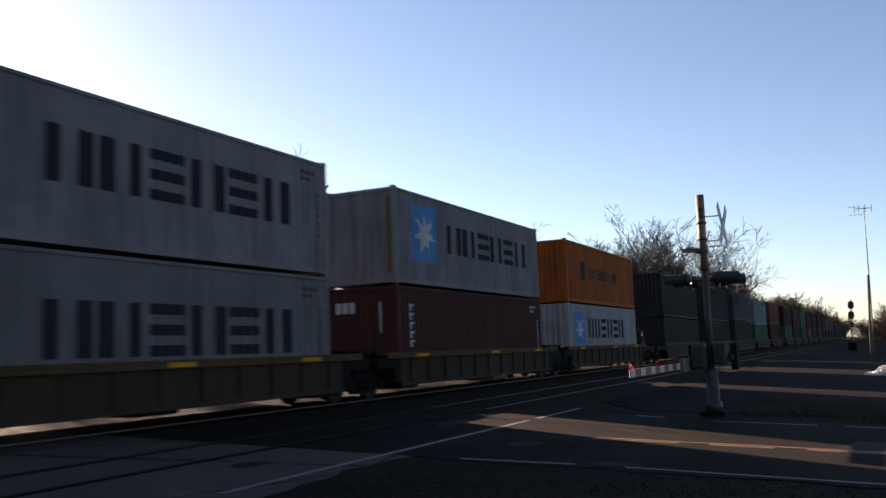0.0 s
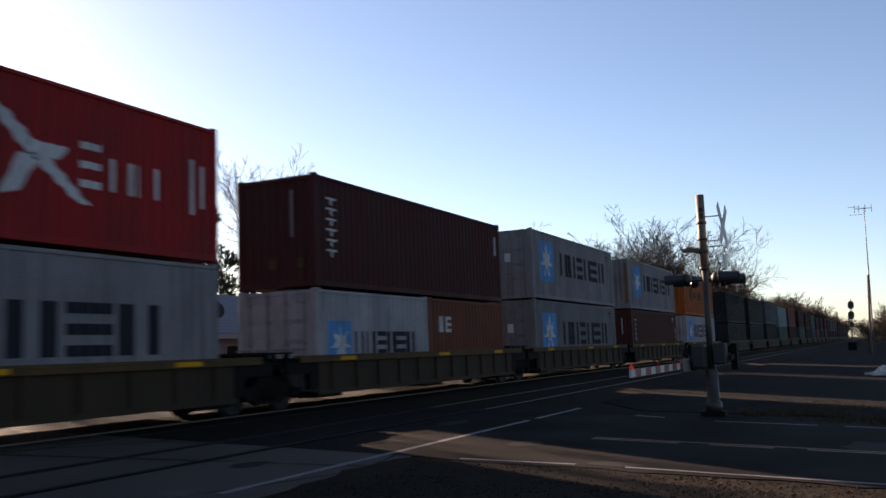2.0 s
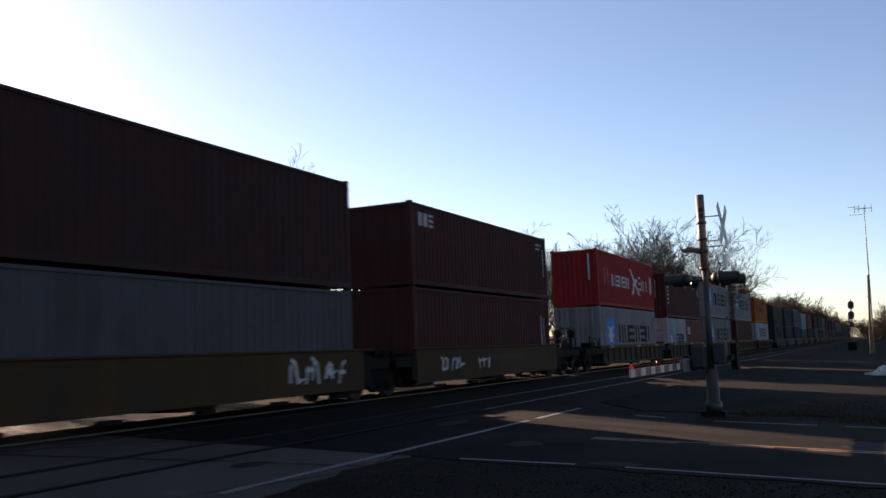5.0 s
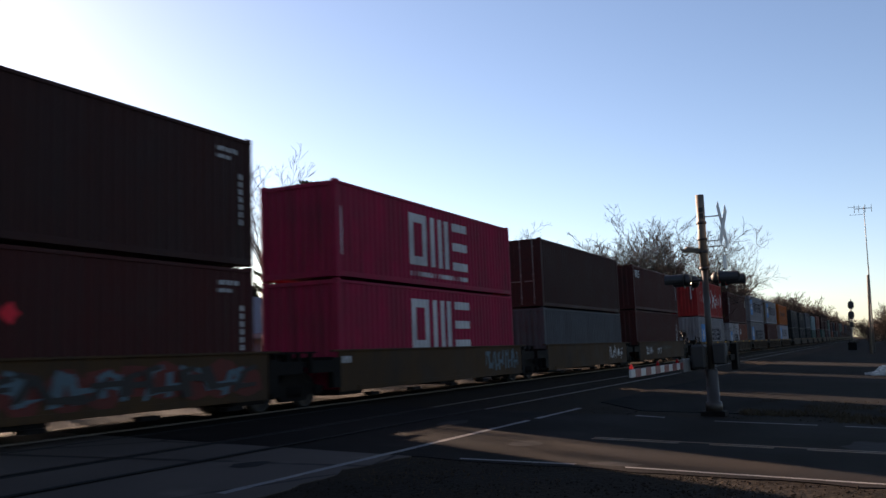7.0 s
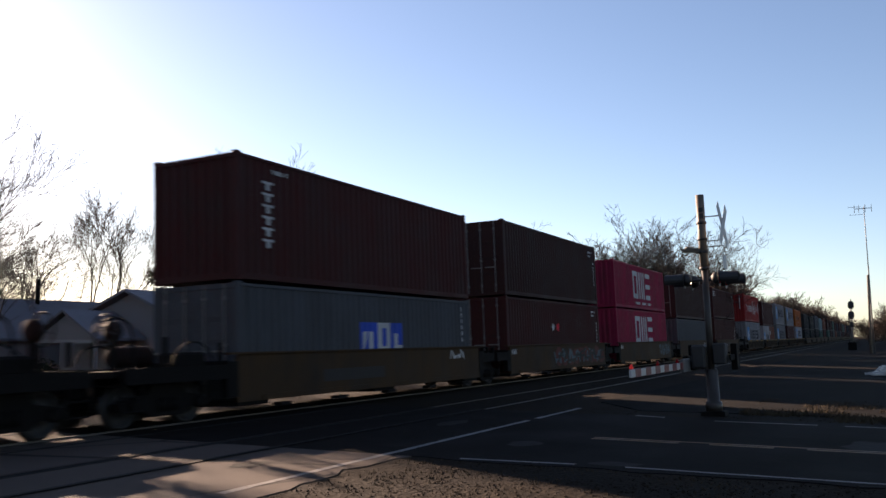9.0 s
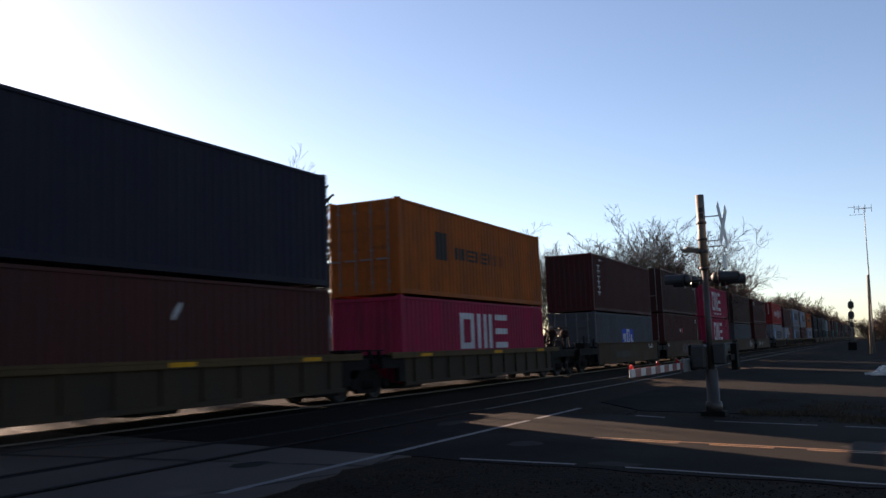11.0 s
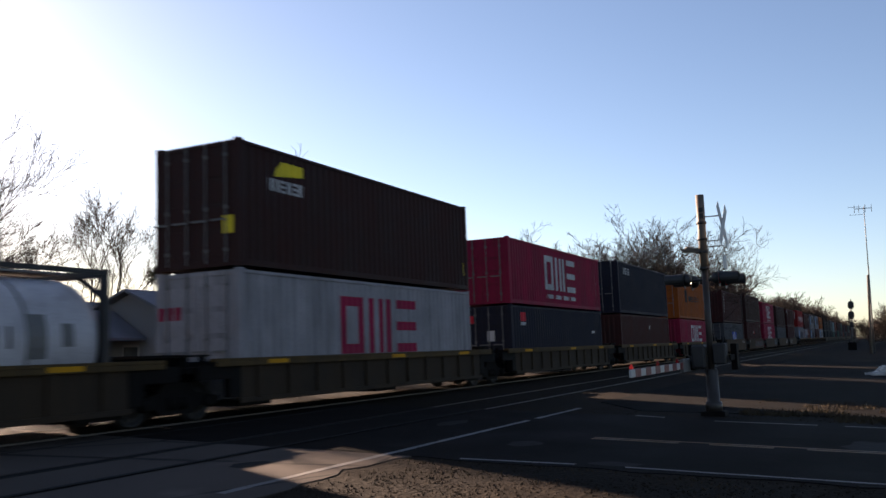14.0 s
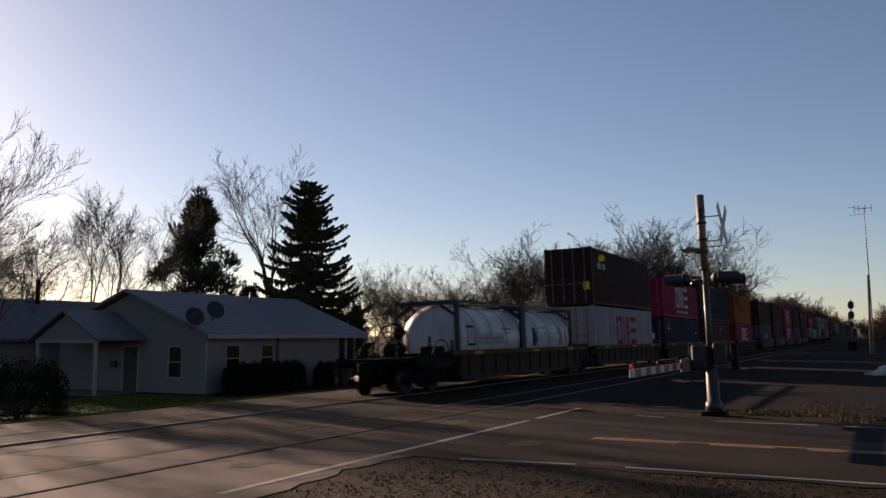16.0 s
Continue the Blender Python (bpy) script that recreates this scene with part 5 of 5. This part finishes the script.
# ---- plants ----
def branch_tree(seed, height, spread, kids=(5, 6, 5, 4, 3), trunk_r=0.2, fork=0.3, lean=0.0, up=0.35, fine=0.0115, stems=1):
    """A bare tree: a trunk that divides into limbs, boughs, branches and fine twigs. Returns the two meshes."""
    r = random.Random(seed)
    wood, twig = ([], []), ([], [])

    def tub(store, a, b, r0, r1, n):
        vs, fs = store
        d = (b - a).normalized()
        u = d.orthogonal().normalized()
        w = d.cross(u)
        k = len(vs)
        for p, rad in ((a, r0), (b, r1)):
            for i in range(n):
                q = 2 * math.pi * i / n
                vs.append(p + (u * math.cos(q) + w * math.sin(q)) * rad)
        for i in range(n):
            fs.append((k + i, k + (i + 1) % n, k + n + (i + 1) % n, k + n + i))

    def grow(p, d, length, rad, lvl):
        steps = (6, 6, 5, 4, 3, 2)[min(lvl, 5)]
        n = (8, 6, 5, 4, 3, 3)[min(lvl, 5)]
        spots = []
        end = rad * (.62 if lvl == 0 else .3)
        for s in range(steps):
            d = (d + Vector((r.gauss(0, .17), r.gauss(0, .17), r.gauss(0, .13) + (up * .1 if lvl else 0)))).normalized()
            q = p + d * length / steps
            a, b = rad + (end - rad) * s / steps, rad + (end - rad) * (s + 1) / steps
            tub(wood if lvl < 3 else twig, p, q, max(a, fine), max(b, fine * .8), n)
            spots.append((p, q, d, b))
            p = q
        if lvl >= len(kids):
            return
        k = kids[lvl] + r.choice((-1, 0, 0, 1))
        turn = r.uniform(0, 6.28)
        for j in range(k):
            f = (.55 if lvl == 0 else .22) + (1 - (.55 if lvl == 0 else .22)) * (j + r.uniform(.2, 1)) / k
            a, b, dd, rr = spots[min(steps - 1, int(f * steps))]
            at = a.lerp(b, min(1, f * steps - int(f * steps)))
            turn += 2.4 + r.uniform(-.5, .5)
            side = dd.orthogonal().normalized()
            side.rotate(Matrix.Rotation(turn, 3, dd))
            nd = (dd + side * spread * r.uniform(.55, 1.15) + Vector((0, 0, up * .25))).normalized()
            ratio = (r.uniform(.85, 1.25) if lvl == 0 else r.uniform(.4, .68) * (1.15 - .35 * f))
            grow(at, nd, (height * .52 * ratio if lvl == 0 else length * ratio), max(rr * r.uniform(.5, .72), fine), lvl + 1)

    for k in range(stems):
        a = r.uniform(0, 6.28)
        o = Vector((math.cos(a), math.sin(a), 0)) * (.0 if stems == 1 else .22)
        grow(Vector((0, 0, -.3)) + o * .6, (Vector((lean, 0, 1)) + o).normalized(), height * fork * r.uniform(.9, 1.1), trunk_r, 0)
    top = max(v.z for v in twig[0])
    k = height / top
    out = []
    for nm, (vs, fs), m in (("trunk", wood, M_BARK), ("crown", twig, M_TWIG)):
        me = bpy.data.meshes.new(nm)
        me.from_pydata([v * k for v in vs], [], fs)
        me.materials.append(m)
        out.append(me)
    return out


def needle_mesh(vs, fs):
    me = bpy.data.meshes.new("crown")
    me.from_pydata(vs, [], fs)
    me.materials.append(M_NEEDLE)
    return me


def spruce_tree(seed, height, reach):
    """A spruce: tiers of bowed limbs with gaps between them, hung with curtains of needled twigs."""
    r = random.Random(seed)
    bm = bmesh.new()
    tube(bm, (0, 0, -.3), (0, 0, height * .97), height * .018, .03, n=8)
    vs, fs = [], []

    def tri(*p):
        k = len(vs)
        vs.extend(p)
        fs.append((k, k + 1, k + 2))
    z = height * .05
    while z < height * .985:
        f = z / height
        wide = reach * (1 - f) ** .62 * r.uniform(.7, 1.2) + .2
        a0 = r.uniform(0, 6.28)
        n = r.choice((6, 7, 8))
        for k in range(n):
            a = a0 + 6.28 * k / n + r.uniform(-.35, .35)
            L = wide * r.uniform(.55, 1.12)
            out, side = Vector((math.cos(a), math.sin(a), 0)), Vector((-math.sin(a), math.cos(a), 0))
            sag, tip_up = r.uniform(.2, .5) * (1 - f * .6), r.uniform(.0, .2)
            lift = .3 * f
            way = lambda t: Vector((0, 0, z)) + out * L * t + Vector((0, 0, L * (lift * t - sag * math.sin(t * 2.2) + tip_up * t * t)))
            m = max(3, int(L * 2.2))
            for j in range(m):
                tube(bm, way(j / m), way((j + 1) / m), .04 * (1 - f) * (1 - j / m) + .012, .04 * (1 - f) * (1 - (j + 1) / m) + .01, n=3, caps=False)
            c = max(10, int(L * 34))
            for j in range(c):
                t = .08 + .92 * (j + r.random()) / c
                p = way(t) + side * r.uniform(-1, 1) * .34 * L ** .5 * (1.1 - t)
                drop = r.uniform(.12, .72) * (.35 + .65 * math.sin(min(1, t * 1.1) * 2.6)) * (1 - .55 * f)
                w = r.uniform(.04, .11)
                e = p + Vector((r.gauss(0, .06), r.gauss(0, .06), -drop))
                tri(p - side * w, p + side * w, e)
                tri(p - out * w, p + out * w * 1.6 + Vector((0, 0, .05)), e + out * r.uniform(-.05, .1))
        z += height * r.uniform(.02, .044) * (1.05 - .5 * f)
    return to_mesh("trunk", bm, M_BARK), needle_mesh(vs, fs)


def pine_tree(seed, height, reach):
    """A dense old evergreen with several leaders: lumpy masses of upward sprays on ascending limbs."""
    r = random.Random(seed)
    bm = bmesh.new()
    tube(bm, (0, 0, -.3), (0, 0, height * .9), height * .02, .04, n=8)
    vs, fs = [], []
    clumps = []
    for k in range(210):
        f = r.uniform(.02, .97)
        a = r.uniform(0, 6.28)
        env = reach * (1.0 if f < .4 else max(.12, 1 - ((f - .4) / .63) ** 1.5))
        q = env * r.uniform(.25, 1.0) * (1 + .3 * math.sin(a * 3 + f * 11)) * r.choice((.8, 1, 1, 1.18))
        c = Vector((math.cos(a) * q, math.sin(a) * q, height * f * .93))
        clumps.append((c, r.uniform(.55, 1.0) * (1.05 - .5 * f)))
    for x, y, h in ((-.45, .5, .98), (.5, -.55, 1.0), (.1, .2, .9)):
        for k in range(7):
            clumps.append((Vector((x + r.uniform(-.15, .15), y, height * (h - .035 * k - .03))), .22 + .07 * k))
    for c, q in clumps:
        tube(bm, (0, 0, max(0, c.z - Vector((c.x, c.y)).length * .7)), c, .05, .012, n=3, caps=False)
        for j in range(int(230 * q)):
            u = Vector((r.gauss(0, 1), r.gauss(0, 1), r.gauss(0, 1))).normalized()
            p = c + Vector((u.x, u.y, u.z * .8)) * q * r.random() ** .4
            d = (u * .6 + Vector((c.x, c.y, 0)).normalized() * .35 + Vector((0, 0, .65))).normalized()
            w = d.orthogonal().normalized() * r.uniform(.03, .06)
            w.rotate(Matrix.Rotation(r.uniform(0, 6.28), 3, d))
            k = len(vs)
            vs.extend((p - w, p + w, p + d * r.uniform(.2, .46)))
            fs.append((k, k + 1, k + 2))
    return to_mesh("trunk", bm, M_BARK), needle_mesh(vs, fs)


def tree_from(meshes, x, y, size, turn, label, group, z=None):
    t = thing("tree", label, "tree", group, at=Matrix.Translation((x, y, ground_height(x, y) if z is None else z)) @ Matrix.Rotation(radians(turn), 4, "Z") @ Matrix.Scale(size, 4))
    for me in meshes:
        part(me.name.split(".")[0], me, None, t)
    return t


def sight(x, dist):
    """A spot at that distance, on the line of sight given as degrees from the track's direction."""
    return dist * math.cos(radians(x)), dist * math.sin(radians(x))


def make_trees():
    bare = "tall bare deciduous tree in winter"
    oak = branch_tree(11, 16, .75, (6, 6, 6, 5, 3), .34, .26, up=.2)
    lone = branch_tree(17, 16.5, .6, (4, 6, 6, 5, 3), .38, .42, lean=-.25, up=.35)
    forked = branch_tree(12, 13, .6, (3, 6, 6, 5, 3), .2, .46, up=.4, stems=2)
    slim = branch_tree(16, 12, .5, (5, 6, 6, 5, 3), .15, .45, up=.45)
    wide = branch_tree(13, 13, .95, (6, 7, 6, 5, 3), .3, .22, up=.25)
    thin = branch_tree(14, 12, .75, (6, 6, 6, 5, 3), .17, .3, up=.4)
    airy = branch_tree(15, 12, .8, (6, 6, 6, 5, 3), .2, .28, up=.3)
    spruce, pine = spruce_tree(21, 13.8, 5.5), pine_tree(22, 12.9, 3.15)
    # behind the houses; angle from the track, distance, size, turn
    x, y = sight(34.7, 64)
    tree_from(spruce, x, y, 1.0, 20, "tall dark spruce with drooping ragged limbs", "evergreens")
    x, y = sight(41.5, 62)
    tree_from(pine, x, y, 1.0, 70, "dense dark evergreen tree behind the house", "evergreens")
    for a, d, q, turn in ((38.3, 67, .52, 200), (36.6, 69, .48, 20), (31.6, 72, .42, 120), (32.6, 68, .36, 250)):
        x, y = sight(a, d)
        tree_from(pine, x, y, q, turn, "low dark evergreen filling in behind the house", "evergreens")
    for a, d, s, turn, ms in ((38.0, 74, 1.18, 125, lone), (47.6, 62, 1.0, 40, forked), (44.4, 66, .97, 10, slim), (51.2, 58, .66, 60, oak), (53.4, 46, .57, 200, oak), (54.5, 58, .72, 95, wide),
                              (57.8, 55, 1.3, 15, slim), (59.6, 60, 1.3, 75, forked), (61.8, 53, 1.3, 215, slim), (61.0, 60, 1.0, 120, wide), (66, 52, .95, 70, oak), (72, 56, 1.0, 33, wide), (79, 50, .9, 80, oak)):
        x, y = sight(a, d)
        tree_from(ms, x, y, s, turn, bare, "bare trees")
    # scrub and trees along the far side of the railway
    for a, d, s, turn, ms in ((31.4, 88, .84, 310, thin), (30.7, 90, .86, 10, thin), (29.8, 95, .8, 60, wide), (28.9, 92, .7, 10, thin), (28.0, 100, .72, 100, airy), (26.8, 102, .7, 30, thin), (25.6, 105, .7, 160, wide), (24.6, 98, .68, 60, thin), (24.0, 104, .8, 200, airy), (23.2, 98, .86, 20, wide), (22.4, 98, 1.0, 250, wide), (21.5, 95, 1.16, 300, airy), (20.6, 97, 1.05, 200, thin), (19.8, 100, 1.1, 30, airy),
                              (17.2, 86, .95, 120, airy), (15.0, 88, 1.2, 0, airy), (13.4, 92, 1.08, 190, airy), (11.8, 94, 1.25, 230, airy), (10.4, 104, 1.25, 280, thin), (8.6, 118, 1.02, 70, slim), (9.6, 112, .8, 170, thin), (7.6, 128, .72, 40, thin), (12.6, 110, 1.2, 140, airy), (16.0, 100, 1.05, 75, airy)):
        x, y = sight(a, d)
        tree_from(ms, x, y, s, turn, bare, "bare trees")
    rnd = random.Random(8)
    far = [branch_tree(40 + k, 12, q, (8, 7, 6, 5), .2, .16, up=u, fine=.04) for k, (q, u) in enumerate(((.8, .35), (1.0, .25), (.65, .45)))]
    for k in range(110):
        x = 118 + k * 4.4 + rnd.uniform(-3, 3)
        y = 20 + rnd.uniform(0, 8)
        tree_from(rnd.choice(far), x, y, rnd.uniform(.82, 1.12), rnd.uniform(0, 360), "bare deciduous tree beside the railway in winter", "bare trees along the railway")
    for k in range(14):
        x = 190 + k * 26 + rnd.uniform(-8, 8)
        tree_from(rnd.choice(far), x, -rnd.uniform(0, 10) - 2 - k * .9, rnd.uniform(.55, .8), rnd.uniform(0, 360), "bare deciduous tree beyond the gravel lot", "bare trees beyond the lot")
    for k in range(16):
        x, y = sight(rnd.uniform(-1.4, 0.7), 130 + k * 22)
        tree_from(rnd.choice(far), x, y, rnd.uniform(.4, .62), rnd.uniform(0, 360), "low bare tree at the far end of the lot", "bare trees beyond the lot")
    small = spruce_tree(25, 5, 1.7)
    x, y = sight(25.5, 100)
    tree_from(small, x, y, 1.1, 0, "small dark evergreen tree in the scrub", "evergreens")


make_trees()


def shrub(x, y, w, d, h, seed, label):
    """A clipped evergreen shrub: stems inside, then many small leaves on an uneven mound."""
    r = random.Random(seed)
    t = thing("shrub", label, "shrub", "shrubs by the house", at=Matrix.Translation((x, y, HZ)))
    bm = bmesh.new()
    for k in range(9):
        a = r.uniform(0, 6.3)
        tube(bm, (0, 0, 0), (math.cos(a) * w * .35, math.sin(a) * d * .35, h * r.uniform(.5, .8)), .03, .01, n=4)
    part("stem", bm, M_BARK, t)
    vs, fs = [], []
    for k in range(9500):
        a, e = r.uniform(0, 2 * math.pi), math.acos(r.uniform(-.15, 1))
        f = r.uniform(.72, 1.0) * (1 + .09 * math.sin(a * 5 + seed) * math.sin(e * 4 + seed))
        p = Vector((math.cos(a) * math.sin(e) ** .7 * w / 2 * f, math.sin(a) * math.sin(e) ** .7 * d / 2 * f, h * (.12 + .88 * max(0, math.cos(e)) ** .6) * f))
        u = Vector((r.gauss(0, 1), r.gauss(0, 1), r.gauss(0, 1))).normalized() * .05
        v = u.orthogonal().normalized() * .03
        i = len(vs)
        vs += [p - u, p + v, p + u, p - v]
        fs.append((i, i + 1, i + 2, i + 3))
    me = bpy.data.meshes.new("leaves")
    me.from_pydata(vs, [], fs)
    me.materials.append(M_SHRUB)
    part("leaves", me, None, t)


shrub(19.2, 23.9, 3.0, 2.6, 1.95, 3, "round dark clipped evergreen shrub on the lawn")
for k in range(4):
    shrub(HX + 1.1 + k * 1.35, HY - 1.0, 1.7, 1.3, 1.45, 10 + k, "dark clipped hedge shrub under the windows")
shrub(HX + 8.2, HY - 1.0, 1.5, 1.2, 1.3, 31, "small dark shrub at the house wall")


def tufts(name, n, xr, yr, hgt, material, label, seed, keep=None):
    """Short blades and litter, too many to count."""
    r = random.Random(seed)
    vs, fs = [], []
    while len(fs) < n:
        x, y = r.uniform(*xr), r.uniform(*yr)
        if keep and not keep(x, y):
            continue
        z = ground_height(x, y) - .01
        a, h = r.uniform(0, 6.3), hgt * r.uniform(.3, 1.2)
        w = Vector((math.cos(a), math.sin(a), 0)) * .012
        tip = Vector((x + r.gauss(0, .5) * h, y + r.gauss(0, .5) * h, z + h))
        b = Vector((x, y, z))
        k = len(vs)
        vs += [b - w, b + w, tip]
        fs.append((k, k + 1, k + 2))
    me = bpy.data.meshes.new(name)
    me.from_pydata(vs, [], fs)
    me.materials.append(material)
    tagged(new(name, me), label, "grass", kind="stuff")


tufts("grass", 5000, (3, 11.9), (-2, 6.3), .035, M_GRASS, "short dry winter grass and litter on dirt", 1, lambda x, y: noise.noise(Vector((x * .8, y * .8, 0))) > .0)


def pebbles(n, xr, yr, seed, label):
    """Loose gravel and clods on the dirt."""
    r = random.Random(seed)
    vs, fs = [], []
    for _ in range(n):
        x, y = r.uniform(*xr), r.uniform(*yr)
        if noise.noise(Vector((x * .7, y * .7, 9))) < -.25:
            continue
        q = .005 + .018 * r.random() ** 3
        c = Vector((x, y, ground_height(x, y) + q * .3))
        k = len(vs)
        vs += [c + Vector((dx * q * r.uniform(.7, 1.4), dy * q * r.uniform(.7, 1.4), dz * q * r.uniform(.5, 1))) for dx, dy, dz in ((1, 0, 0), (0, 1, 0), (-1, 0, 0), (0, -1, 0), (0, 0, 1), (0, 0, -1))]
        fs += [(k + i, k + (i + 1) % 4, k + 4) for i in range(4)] + [(k + (i + 1) % 4, k + i, k + 5) for i in range(4)]
    me = bpy.data.meshes.new("gravel")
    me.from_pydata(vs, [], fs)
    me.materials.append(M_PEBBLE)
    tagged(new("gravel", me), label, "gravel", kind="stuff")


pebbles(12000, (3, 11.95), (-3, 6.35), 51, "loose gravel and clods on the dirt verge")
pebbles(6000, (20.4, 32), (-5, 6.5), 52, "loose gravel on the lot")
tufts("grass", 9000, (20.4, 27), (-6, 3.0), .12, M_GRASS, "short dry winter grass beside the road", 2, lambda x, y: noise.noise(Vector((x * .6, y * .6, 3))) > -.05)
tufts("lawn", 26000, (14, 30), (18.5, 30), .1, M_LAWN, "thin green lawn before the house", 3)


# ---- movement ----
def motions():
    for ob, start, up, along in MOVING:
        walk(ob, [(t, pose(start + s, TRACK_Y, 0, LEAN) @ Matrix.Translation((along, 0, up))) for t, s in PATH])
    times = [k / FPS for k in range(16 * FPS + 1)]
    turns = [np.interp(t, [p[0] for p in PATH], [p[1] for p in PATH]) / 0.42 for t in times]
    for wheel, hub in SPINNING:
        walk(wheel, [(t, hub @ Matrix.Rotation(a, 4, "Y")) for t, a in zip(times, turns)])


motions()
